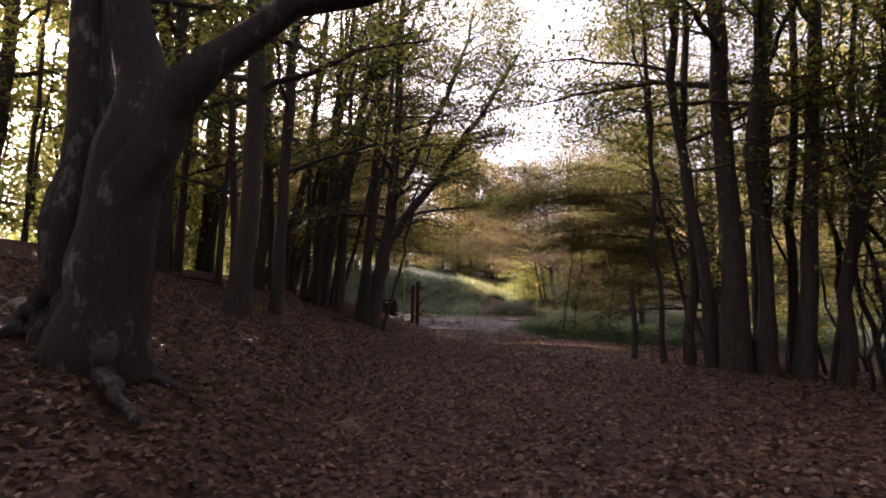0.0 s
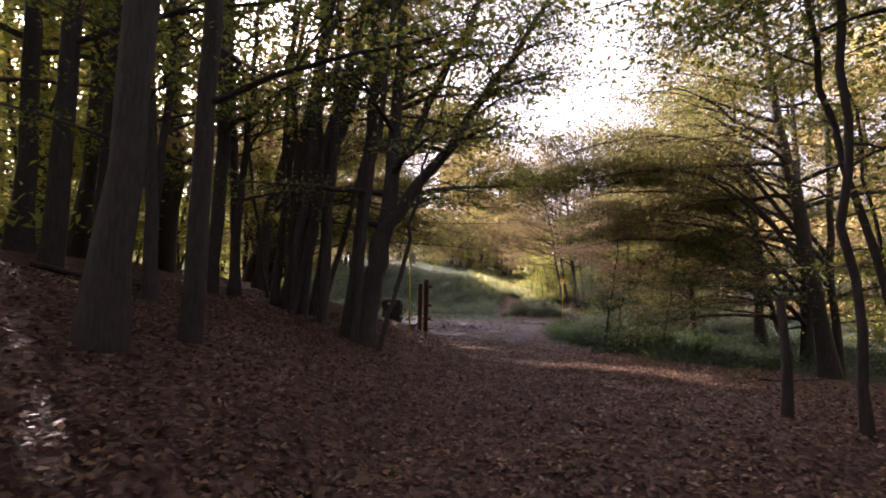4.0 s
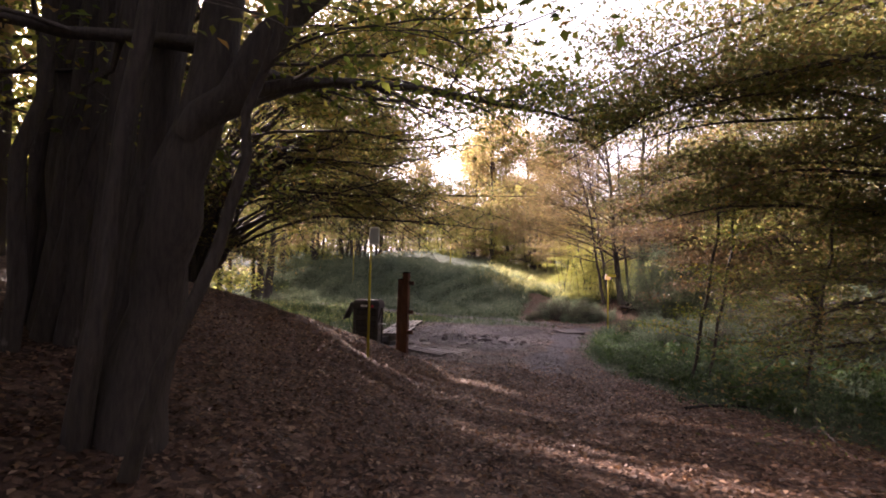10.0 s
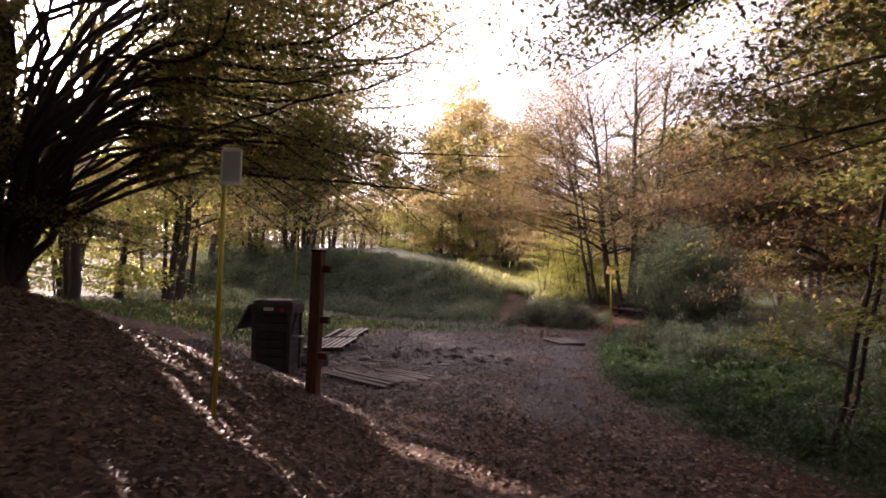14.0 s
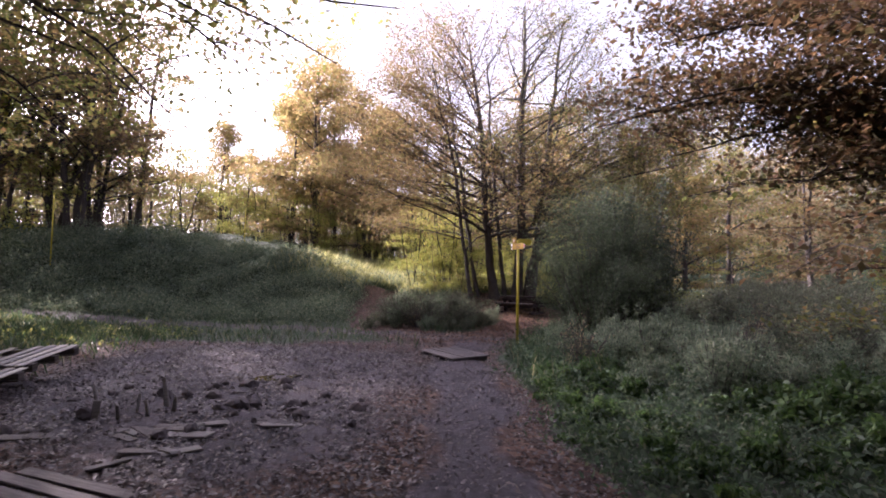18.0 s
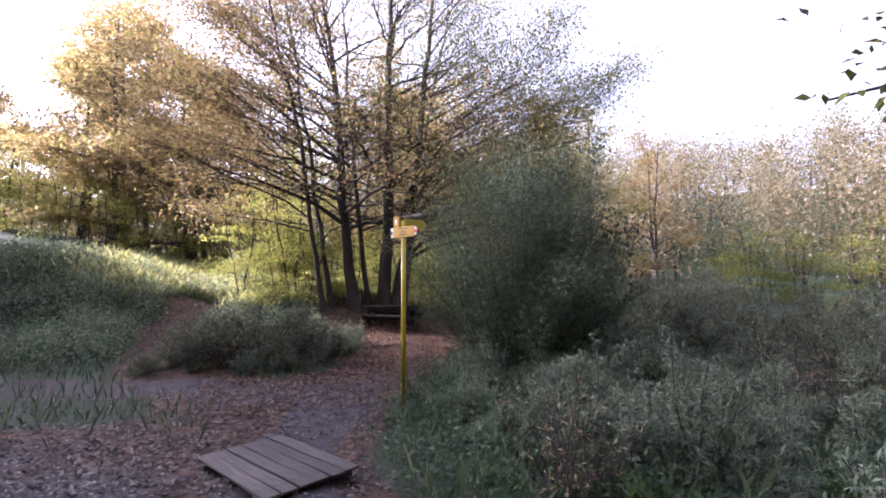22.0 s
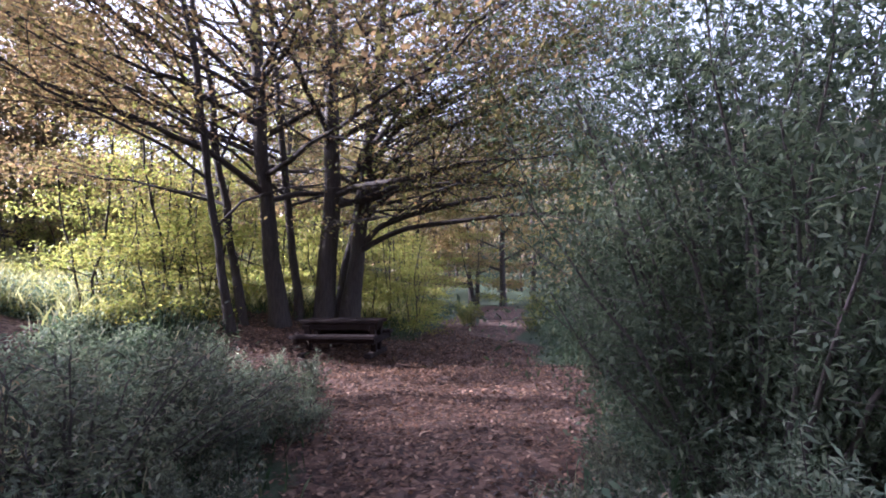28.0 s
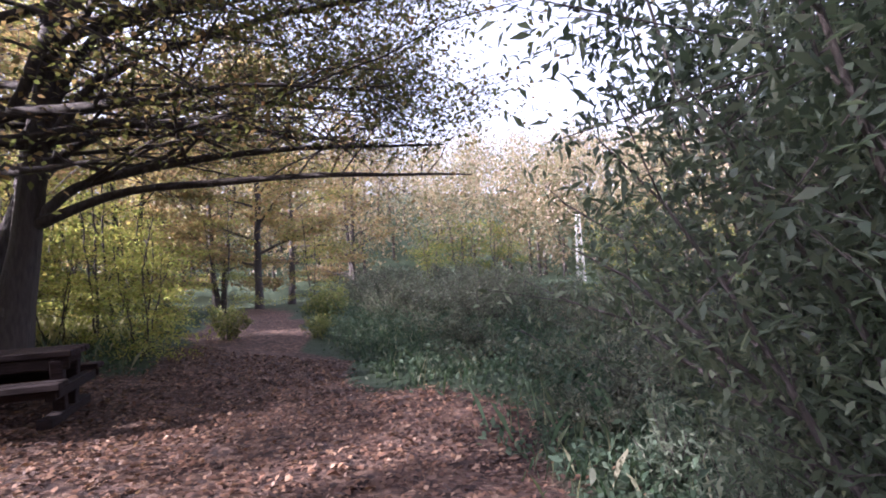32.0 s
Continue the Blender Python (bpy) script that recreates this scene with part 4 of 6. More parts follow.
plant_tree("copper_beech", grow(33, at=(8.6, 5.2), stems=[stem(9, (-0.6, 0.6), (0, 0), r=0.16)] + over, limbs=30, limb_len=3.8, start=0.14, rise=(0.1, 0.7), leaves=66000, leaf=0.075, crown_mat=LEAF_RUST, bias=(2.9, 0.6), twigs=3, sag=0.2), "beech with rust-brown leaves on long drooping branches", "tree", "", 8.6, 5.2)
for x, y, s in [(4.0, 1.3, 0.8), (4.55, 1.9, 0.75), (5.6, 0.3, 0.7)]:
    plant_tree("sapling", THIN, "thin bare sapling with few leaves", "tree", "saplings", x, y, 140, s)
# the group of beeches behind the picnic table
plant_tree("beech_tree", grow(41, at=(7.0, 23.0), stems=[stem(12, (-1.2, 0.3), (-0.1, 0), (0, 0), 0.2), stem(11, (-1.5, 0.6), (-0.05, 0), (-0.7, 0.3), 0.1), stem(12, (-0.4, 1.2), (0, 0), (0.55, 0.25), 0.1), stem(10, (-2.0, -0.6), (-0.05, 0), (-1.1, -0.2), 0.09)],
    limbs=34, limb_len=6.4, start=0.2, rise=(0.1, 1.0), leaves=66000, outer=1.0, leaf=0.095, spray=0.42, crown_mat=LEAF_BROWN, bias=(3.0, 0.5), twigs=2, sag=0.12, subs=7), "tall beech with spreading branches and thin brown-gold leaves", "tree", "beeches behind the table", 7.0, 23.0)
plant_tree("beech_tree", grow(42, at=(8.05, 23.0), stems=[stem(14, (0.3, 0.2), (0.05, 0), (0, 0), 0.24), stem(13, (1.5, -0.3), (0.1, 0), (0.52, -0.2), 0.2), stem(12, (2.8, 0.4), (0.2, 0), (0.3, 0.1), 0.1),
    ([(0.75, -0.3, 1.9), (1.5, -1.0, 2.6), (3.0, -2.8, 3.0), (4.6, -5.0, 3.1)], 0.09, 0.012, 18), ([(0.7, -0.3, 1.8), (1.4, -1.2, 2.3), (2.6, -3.2, 2.5), (3.6, -5.6, 2.4)], 0.08, 0.012, 14), ([(0.7, -0.2, 2.1), (1.8, -0.4, 3.4), (3.4, -1.6, 4.1), (5.6, -3.0, 4.3)], 0.08, 0.012, 18),
    ([(0.7, -0.2, 2.5), (1.3, -1.2, 4.0), (2.4, -3.4, 4.9), (3.4, -6.6, 5.0)], 0.08, 0.012, 20), ([(0.7, -0.2, 3.0), (1.6, -1.0, 4.8), (3.4, -2.8, 6.0), (5.6, -5.0, 6.3)], 0.08, 0.012, 20), ([(0.6, -0.2, 3.4), (1.0, -1.4, 5.4), (1.8, -3.4, 6.6), (2.4, -5.6, 7.0)], 0.08, 0.012, 20)],
    limbs=28, limb_len=5.4, start=0.15, rise=(0.1, 1.0), outer=0.5, leaves=60000, leaf=0.085, spray=0.4, crown_mat=LEAF_OLIVE, bias=(-0.8, 0.5), bark=BARK, twigs=3, sag=0.16), "twin-trunked beech with level limbs over the path", "tree", "beeches behind the table", 8.05, 23.0)
for sh, x, y, turn, size in [
        (8, 4.5, 47, 0, 0.95), (8, -3.5, 52, 80, 0.95), (5, 9.5, 31, 130, 0.9), (3, 12, 35, 10, 1.0), (8, -26, 62, 50, 1.1), (8, -12.5, 56, 0, 0.8), (8, -12.0, 57, 90, 0.9),
        (8, 1.5, 52, 20, 1.2), (9, 9, 44, 70, 1.2), (8, 18, 43, 200, 1.1), (9, 26, 38, 160, 1.0), (10, 22, 46, 20, 1.2), (8, -36, 56, 100, 1.2),
        # several in these two rows are added only to shade the mound, willow and pallets
        (5, -11.5, 26.5, 10, 1.0), (5, -11.8, 28.4, 200, 0.85), (10, -26, 41, 80, 1.05), (10, -29, 45.5, 10, 1.1), (1, -13, 27.5, 10, 1.0), (5, -14.5, 26, 100, 1.05), (0, -16.5, 24.5, 30, 1.0), (1, -16, 28.5, 200, 1.05), (5, -18.5, 29.5, 60, 0.84), (9, -26, 38, 10, 1.2), (8, -2, 42, 200, 1), 
        (10, -28, 19, 60, 0.95), (10, -33, 18, 300, 1.0), (10, -35, 24, 90, 1.0), (10, -20, 8.3, 0, 0.95), (10, -22.5, 8.4, 160, 1.0), (0, -13.4, 16.4, 40, 0.85), (0, -15.5, 20, 140, 0.85), (10, -13, 31.5, 60, 0.72), (10, -17.5, 34, 160, 0.66), (10, -17, 17.5, 40, 0.85), (10, -18, 20.5, 250, 0.55), (10, -24.5, 17.5, 330, 0.65), (9, 2, 42, 150, 1.0), (8, -2, 46, 200, 1.2), (9, 6, 39, 20, 0.9), (8, -4.5, 49.5, 300, 0.95), (8, -4.2, 45, 40, 0.85), (8, -0.5, 44, 120, 0.9), (2, -7.6, 43.5, 60, 0.6), (8, 3.0, 45.5, 250, 0.9), (8, 24, 33, 30, 0.9), (9, 20, 37, 130, 0.9), (10, 30, 36, 10, 1.0), (9, 40, 38, 60, 1.1), (10, 16, 40, 10, 1.0), (8, 28, 45, 10, 1.1), (4, 20, 31, 10, 0.7), (4, 23, 29, 80, 0.6), (4, 17, 32.5, 80, 0.6), (4, 6.0, 24.6, 0, 0.55), (4, 5.0, 25.3, 120, 0.6), (4, 10.4, 23.8, 60, 0.45), (4, 11.2, 24.6, 200, 0.5), (4, 4.2, 26.6, 10, 0.7), (4, 9.6, 24.6, 10, 0.6), (4, 5.2, 24.4, 40, 0.8), (4, 6.4, 25.6, 90, 0.9), (4, 3.6, 25.0, 10, 0.6)]:
    forest(sh, x, y, turn, size)
# the wood on the bank, and the wood behind the walker
rb = random.Random(9)
spots = []
while len(spots) < 24:
    x, y = rb.uniform(-21, -9), rb.uniform(-26, 24)
    if (y > 8 and x > -15) or -3.4 < (x + 8.0) * 0.66 + (y - 4.0) * 0.75 < 6.5 or abs(0.66 * x + 0.75 * y + 13.7) < 0.9:
        continue
    if all((x - a) ** 2 + (y - b) ** 2 > 7 for a, b in spots) and math.hypot(x + 10, y - 4.3) > 3:
        spots.append((x, y))
for k, (x, y) in enumerate(spots):
    forest(11 if math.hypot(x, y + 5) > 17 or k % 2 else rb.choice([0, 1, 3]), x, y, rb.uniform(0, 360), rb.uniform(0.85, 1.2) * (0.68 if y > 8 else 1.0))
# those behind the start are unseen, added to cut light on the old beech
for x, y in [(-5.5, -26), (4.5, -28), (8, -23), (10.5, -18), (12.5, -15), (14, -8), (15.5, -3), (16, 2), (13.5, -21), (19, -12), (17, 7), (-8, -22), (0, -34), (-5, -31), (-3.2, -28), (2.8, -29), (7.4, -28.5), (-9.5, -20.5), (0.4, -32), (-10, -27), (10.5, -31)]:
    forest(rb.choice([10, 10, 8]), x, y, rb.uniform(0, 360), rb.uniform(0.9, 1.15))


# far woods on the slopes around, as one mass
def far_woods():
    rng = np.random.default_rng(77)
    pts, trunks = [], [[], [], 0]
    n = 0
    while n < 640:
        kind_ = n % 5
        a = rng.uniform(0.55, 1.9) if kind_ < 2 else rng.uniform(-0.95, 0.6) if kind_ < 4 else rng.uniform(-2.6, 3.4)
        r = rng.uniform(44, 112) if kind_ < 2 else rng.uniform(52, 105)
        x, y = 5 + r * math.sin(a), 10 + r * math.cos(a)
        if x < -12 and y < 20 and r < 60:
            continue
        n += 1
        z = zat(x, y)
        h = rng.uniform(8, 14)
        tube([(x, y, z), (x, y, z + h * 0.3)], [0.2, 0.12], 4, trunks)
        m = 700
        u = rng.normal(0, 1, (m, 3))
        u /= np.linalg.norm(u, axis=1, keepdims=True)
        rad = rng.uniform(0.55, 1.0, (m, 1)) * (1 + 0.35 * np.sin(5 * u[:, :1] + n) * np.cos(4 * u[:, 1:2]))
        pts.append(np.array([x, y, z + h * 0.5]) + u * rad * (rng.uniform(2.4, 3.8), rng.uniform(2.4, 3.8), h * 0.5))
    c = np.concatenate(pts)
    lv, lf = leaves_np(rng, c, 0.32, 0.8, 0.8)
    w = tagged(new("far_woods"), "distant hillside woods in gold and brown autumn colours, muted for haze", "woods", kind="stuff")
    part("crowns", mesh_np("crowns", lv, lf, LEAF_FAR), w)
    part("trunks", tube_mesh("trunks", trunks, BARK), w)


far_woods()
HAZEL = grow(35, [stem(4.6, (0.7, 0.2), (0.1, 0), (0.1, 0), 0.035), stem(4.2, (-0.9, 0.5), (-0.1, 0), (-0.1, 0.1), 0.03), stem(3.6, (0.1, -1.0), (0, -0.1), (0, -0.1), 0.03)], limbs=6, limb_len=2.4, start=0.05, rise=(0.1, 0.9), subs=2, twigs=0, leaves=2800, leaf=0.12, crown_mat=LEAF_YELLOW, spray=0.42, sides=5)
# the same bush for unlit spots; HAZEL has sunlight in its leaf colour
HAZEL_G = dict(HAZEL, crown=HAZEL["crown"].copy())
HAZEL_G["crown"].materials[0] = LEAF_GREEN


def hazel(x, y, size=1.0, sunny=True):
    plant_tree("hazel_bush", HAZEL if sunny else HAZEL_G, "bushy hazel with yellow-green leaves, coloured as sunlit" if sunny else "bushy green understorey shrub", "shrub", "understorey", x, y, rb.uniform(0, 360), size)


for x0, x1, y0, y1, n, sunny in [(-28, -11, -17, 3, 26, True), (-26, -15.5, 8, 24, 8, True), (11.5, 22, -17, 6, 14, False), (9, 22, 29, 36, 9, True), (-14, 30, 44, 55, 22, True), (-28, -9, 27, 34, 8, True), (24, 42, 6, 34, 12, False)]:
    for k in range(n):
        x, y = rb.uniform(x0, x1), rb.uniform(y0, y1)
        if seg_dist(np.array([x]), np.array([y]), UP_TRACK)[0] > 1.6 and seg_dist(np.array([x]), np.array([y]), TRAIL)[0] > 2.5 and abs((x + 8.0) * 0.66 + (y - 4.0) * 0.75) > 1.2 and abs(0.66 * x + 0.75 * y + 13.7) > 0.9:
            hazel(x, y, rb.uniform(0.7, 1.25) if x > -13 else rb.uniform(1.2, 1.9), sunny)
for x, y, sz in [(10.6, 22.9, 0.42), (11.5, 24.2, 0.55), (12.6, 25.6, 0.6), (9.6, 23.6, 0.4), (5.6, 24.2, 0.55), (4.6, 24.0, 0.5), (-6.0, 41.6, 0.9), (-4.2, 40.4, 0.8), (-2.2, 39.8, 0.9), (-0.4, 40.2, 0.8), (1.6, 40.0, 0.9), (3.4, 39.6, 0.8), (-7.6, 43.0, 1.0), (4.8, 38.0, 0.7), (9.0, 26.4, 0.6), (10.0, 25.4, 0.55), (4.0, 25.2, 0.6), (5.2, 25.6, 0.7), (6.6, 25.0, 0.6), (7.8, 25.4, 0.6), (8.8, 24.9, 0.5), (6.0, 26.6, 0.8)]:
    hazel(x, y, sz, True)
for k in range(20):
    x, y = rb.uniform(-15.5, -11.2), -13 + 0.78 * k
    if (x + 8.0) * 0.66 + (y - 4.0) * 0.75 < -1.9 and abs(0.66 * x + 0.75 * y + 13.7) > 0.9:
        hazel(x, y, rb.uniform(1.15, 1.6), True)
for k in range(10):
    x, y = rb.uniform(-24, -9.5), rb.uniform(-16, 16)
    if (y < 8 or x < -15) and abs((x + 8.0) * 0.66 + (y - 4.0) * 0.75) > 2.5:
        forest(4, x, y, rb.uniform(0, 360), rb.uniform(0.6, 1.1))


# ---- shrubs and undergrowth ----
def shrub_meshes(seed, r, h, leaves, leaf, material, stems=16, slim=0.4, arch=0.3, side=7, tops=0.55):
    """A bush of arching stems with leaves along them."""
    rng = np.random.default_rng(seed)
    wood, car = [[], [], 0], []
    for k in range(stems):
        a = rng.uniform(0, 6.28)
        reach_r = r * math.sqrt(rng.uniform(0.02, 1.0))
        top = h * rng.uniform(tops, 1.0) * (1 - 0.45 * (reach_r / r) ** 2)
        s = np.linspace(0, 1, 8)[:, None]
        foot = np.array([math.cos(a), math.sin(a), 0]) * 0.25 * reach_r
        end = np.array([math.cos(a) * reach_r, math.sin(a) * reach_r, top])
        p = foot * (1 - s) + end * s + np.array([0, 0, 1]) * arch * top * s * (1 - s)
        p[1:] += np.cumsum(rng.normal(0, 0.02 * h, (7, 3)), 0) * 0.5
        tube(p, np.linspace(0.006 + 0.0035 * h, 0.002, 8), 4, wood)
        car.append(p[1:])
        for q in range(side):
            u = rng.uniform(0.2, 0.98)
            j = min(int(u * 7), 6)
            b = rng.uniform(0, 6.28)
            l2 = 0.22 * h * rng.uniform(0.4, 1.0)
            t = p[j] + np.array([math.cos(b) * 0.75, math.sin(b) * 0.75, rng.uniform(-0.2, 0.9)]) * l2 * np.linspace(0, 1, 4)[:, None]
            tube(t, np.array([0.004, 0.0035, 0.003, 0.002]), 3, wood)
            car.append(t)
    A = np.concatenate([c[:-1] for c in car])
    B = np.concatenate([c[1:] for c in car])
    W = np.linalg.norm(B - A, axis=1)
    pick = rng.choice(len(A), leaves, p=W / W.sum())
    t = rng.uniform(0, 1, (leaves, 1))
    c = A[pick] * (1 - t) + B[pick] * t + rng.normal(0, 0.045 * min(r, h) + 0.02, (leaves, 3))
    c[:, 2] = np.maximum(c[:, 2], 0.03)
    lv, lf = leaves_np(rng, c, leaf, 0.8, slim)
    return {"stem_mass": tube_mesh("stem_mass", wood, BARK_TWIG), "foliage": mesh_np("foliage", lv, lf, material)}


def plant_shrub(name, meshes, label, group, x, y, turn=0, size=(1, 1, 1)):
    t = thing(name, label, "shrub", group, pose(x, y, zat(x, y) - 0.03, 0, 0, turn))
    t.scale = size
    for k, me in meshes.items():
        tagged(part(k, me, t), kind="stuff")


plant_shrub("willow_shrub", shrub_meshes(51, 2.05, 4.7, 90000, 0.058, LEAF_WILLOW, 84, 0.34, 0.28, 8, 0.42), "tall grey-green willow shrub beside the signpost", "", 6.9, 13.3)
plant_shrub("dark_shrub", shrub_meshes(52, 1.5, 5.2, 15000, 0.085, LEAF_DARK, 30, 0.55, 0.12, 8, 0.6), "tall dark-leaved shrub grown into the willow", "", 8.1, 13.6)
plant_shrub("rounded_shrub", shrub_meshes(53, 1.5, 1.35, 18000, 0.05, LEAF_BRAMBLE, 80, 0.4, 0.35), "low rounded grey-green shrub at the fork", "", 3.1, 16.6, 0, (1.35, 1.0, 1.0))
low = shrub_meshes(54, 1.3, 1.25, 7000, 0.062, LEAF_BRAMBLE, 34, 0.4, 0.3, 5)
low2 = shrub_meshes(55, 1.0, 0.8, 4800, 0.06, LEAF_BRAMBLE, 22, 0.45, 0.3, 4)
green = shrub_meshes(56, 0.8, 0.5, 2200, 0.085, LEAF_BRIGHT, 14, 0.6, 0.3)

for x, y, s, m in [(9.6, 9.4, 1.1, low), (11.2, 10.8, 1.2, low), (10.0, 11.9, 1.1, low), (12.6, 9.0, 1.2, low), (8.2, 9.6, 0.9, low2), (7.2, 10.6, 0.8, low2), (6.6, 11.8, 0.85, low2), (13.5, 12.0, 1.4, low), (9.2, 7.6, 0.9, low2), (11.0, 7.8, 1.0, low),
                   (7.6, 8.6, 0.8, low2), (6.4, 9.4, 0.7, low2), (12.0, 14.0, 1.3, low), (10.2, 14.6, 1.1, low), (11.2, 16.0, 0.8, low2), (14.5, 15.6, 1.2, low), (9.6, 15.2, 0.7, low2), (11.9, 17.3, 0.6, low2), (12.5, 17.6, 0.9, low2), (15.0, 19.0, 1.0, low2), (17.0, 21.0, 1.3, low), (19.5, 22.6, 1.5, low), (21.5, 24.6, 1.6, low), (18.6, 19.6, 1.4, low), (23.0, 22.0, 1.7, low), (24.5, 26.4, 1.8, low), (21.0, 20.0, 1.6, low), (26.0, 23.5, 1.8, low), (16.0, 17.4, 1.2, low), (15.2, 19.6, 0.8, low2), (13.8, 18.4, 0.7, low2),
                   (5.6, 12.9, 0.6, low2), (6.0, 13.9, 0.7, low2), (2.0, 17.4, 0.8, low2), (4.6, 17.0, 0.75, low2), (3.6, 15.7, 0.6, low2), (1.2, 16.8, 0.55, low2)]:
    plant_shrub("low_shrub", m, "low tangled grey-green shrub in rough grass", "low shrubs", x, y, 137 * x, (s, s, s))
for x, y, s in [(4.1, 2.6, 0.9), (5.3, 3.6, 1.0), (3.9, 4.8, 0.75), (5.0, 6.0, 0.95), (4.2, 7.2, 0.7), (6.4, 4.8, 1.1), (4.9, 1.2, 1.0), (6.2, 2.2, 1.1), (5.6, 7.6, 0.9), (3.75, 6.1, 0.55), (6.9, 6.8, 1.0), (4.6, 9.3, 0.65), (7.6, 2.4, 1.2), (4.6, -0.6, 0.9), (6.4, -0.4, 1.0), (2.95, 4.0, 0.6), (3.1, 5.0, 0.62), (2.85, 5.9, 0.55), (3.15, 6.7, 0.65), (3.2, 7.6, 0.6), (3.45, 3.2, 0.7), (3.5, 8.4, 0.6), (3.3, 2.2, 0.65), (3.9, 1.2, 0.8), (4.0, 3.6, 0.9), (3.8, 7.9, 0.75), (4.3, 8.5, 0.8), (5.2, 4.8, 1.0), (5.8, 6.2, 1.0)]:
    plant_shrub("nettle_patch", green, "bright green nettles along the trail", "nettles", x, y, 77 * x, (s, s, s))
# a bush in the sun: its lit look is put into the pale leaf colour
lit_bush = shrub_meshes(57, 0.85, 1.6, 1700, 0.09, LEAF_SUNNY, 17, 0.55, 0.1)
for x, y, s in [(16.6, 23.4, 1.0), (14.2, 22.0, 0.5), (13.0, 23.6, 0.7), (18.5, 24.6, 0.8), (12.2, 26.0, 0.9), (14.0, 28.6, 1.1)]:
    plant_shrub("yellow_bush", lit_bush, "small yellow-green bush beside the path, leaves paled as sunlit", "yellow bushes", x, y, 50 * x, (s, s, s))
weed = shrub_meshes(58, 0.45, 1.1, 260, 0.06, DRY_STALK, 26, 0.3, 0.1)
for x, y, s in [(4.2, 8.9, 1.0), (4.7, 10.2, 0.8), (7.6, 9.2, 1.0), (9.0, 10.5, 1.1), (5.0, 13.0, 0.7), (2.6, 16.2, 1.0), (4.0, 17.2, 0.8)]:
    plant_shrub("dry_weed", weed, "dry purple-grey weed with bare stalks", "dry weeds", x, y, 31 * x, (s, s, s))


# tall grey-green weeds with slender leaves, and broad-leaved docks
rw = random.Random(31)
sage = [shrub_meshes(59 + k, 0.42, h, 1500, 0.085, LEAF_SAGE, 16, 0.22, 0.06, 3) for k, h in enumerate((1.0, 0.8, 1.2))]
n = 0
while n < 150:
    x, y = (rw.uniform(4.4, 9.0), rw.uniform(8.6, 14.2)) if n % 2 else (rw.uniform(4.2, 11.5), rw.uniform(6.5, 14.8))
    d0 = seg_dist(np.array([x]), np.array([y]), TRAIL)[0]
    if d0 < 1.5 or math.hypot(x - 4.28, y - 12.13) < 0.5:
        continue
    n += 1
    s = rw.uniform(0.55, 1.1) * min(1.0, 0.45 + d0 * 0.2)
    plant_shrub("grey_weed", sage[n % 3], "tall grey-green weed with slender leaves", "grey weeds", x, y, rw.uniform(0, 360), (s, s, s))


for x, y, s in [(5.2, 17.5, 0.6), (5.6, 18.2, 0.7), (4.9, 18.4, 0.75), (5.7, 19.2, 0.6), (5.2, 19.6, 0.8), (4.4, 17.8, 0.7), (4.6, 19.2, 0.8), (5.9, 20.1, 0.5), (5.0, 20.6, 0.8), (4.2, 16.4, 0.7), (2.7, 15.6, 0.7), (2.0, 16.3, 0.8), (3.6, 17.6, 0.8), (2.6, 17.8, 0.8)]:
    plant_shrub("grey_weed", sage[int(10 * x) % 3], "tall grey-green weed with slender leaves", "grey weeds", x, y, 61 * x, (s, s, s))


def rosette(seed, n, size, material):
    """A ring of broad arching leaves."""
    rng = np.random.default_rng(seed)
    out = [[], [], 0]
    for k in range(n):
        a, L, w = rng.uniform(0, 6.28), size * rng.uniform(0.7, 1.2), size * rng.uniform(0.28, 0.4)
        up = rng.uniform(0.35, 1.0)
        u = np.linspace(0, 1, 6)
        r, z = L * u, L * (up * u - 0.75 * u ** 2)
        half = w * 0.5 * np.sin(np.pi * np.clip(u * 0.95 + 0.04, 0, 1)) ** 0.8
        d, s = np.array([math.cos(a), math.sin(a), 0]), np.array([-math.sin(a), math.cos(a), 0])
        mid = d * r[:, None] + np.array([0, 0, 1]) * (z + 0.02)[:, None]
        fold = np.array([0, 0, 1]) * (half * 0.35)[:, None]
        v = np.stack([mid - s * half[:, None] + fold, mid, mid + s * half[:, None] + fold], 1).reshape(-1, 3)
        f = [(3 * i + c, 3 * i + c + 1, 3 * i + c + 4, 3 * i + c + 3) for i in range(5) for c in (0, 1)]
        out[0].append(v)
        out[1].append(np.array(f) + out[2])
        out[2] += 18
    return tube_mesh("leaf_rosette", out, material)


dock = rosette(3, 16, 0.26, LEAF_BRIGHT)
for x, y, s in [(4.05, 11.65, 1.0), (4.5, 11.5, 0.9), (4.75, 11.9, 1.1), (4.2, 11.25, 0.7), (5.0, 11.2, 1.0), (4.1, 9.7, 0.9), (3.9, 6.9, 0.8), (3.6, 5.2, 0.8), (4.4, 12.5, 0.8), (5.3, 12.2, 0.9)]:
    t = thing("dock_plant", "broad-leaved green dock at the foot of the weeds", "plant", "docks", pose(x, y, zat(x, y) - 0.01, 0, 0, 97 * x))
    t.scale = (s, s, s)
    tagged(part("leaf_rosette", dock, t), kind="stuff")


def scatter(seed, n, x0, x1, y0, y1, weight):
    """n places in a rectangle, as thick as weight(x, y), from 0 to 1, says."""
    rng = np.random.default_rng(seed)
    xs, ys = np.empty(0), np.empty(0)
    while len(xs) < n:
        x, y = rng.uniform(x0, x1, n), rng.uniform(y0, y1, n)
        k = rng.uniform(0, 1, n) < weight(x, y)
        xs, ys = np.r_[xs, x[k]], np.r_[ys, y[k]]
    return xs[:n], ys[:n], rng


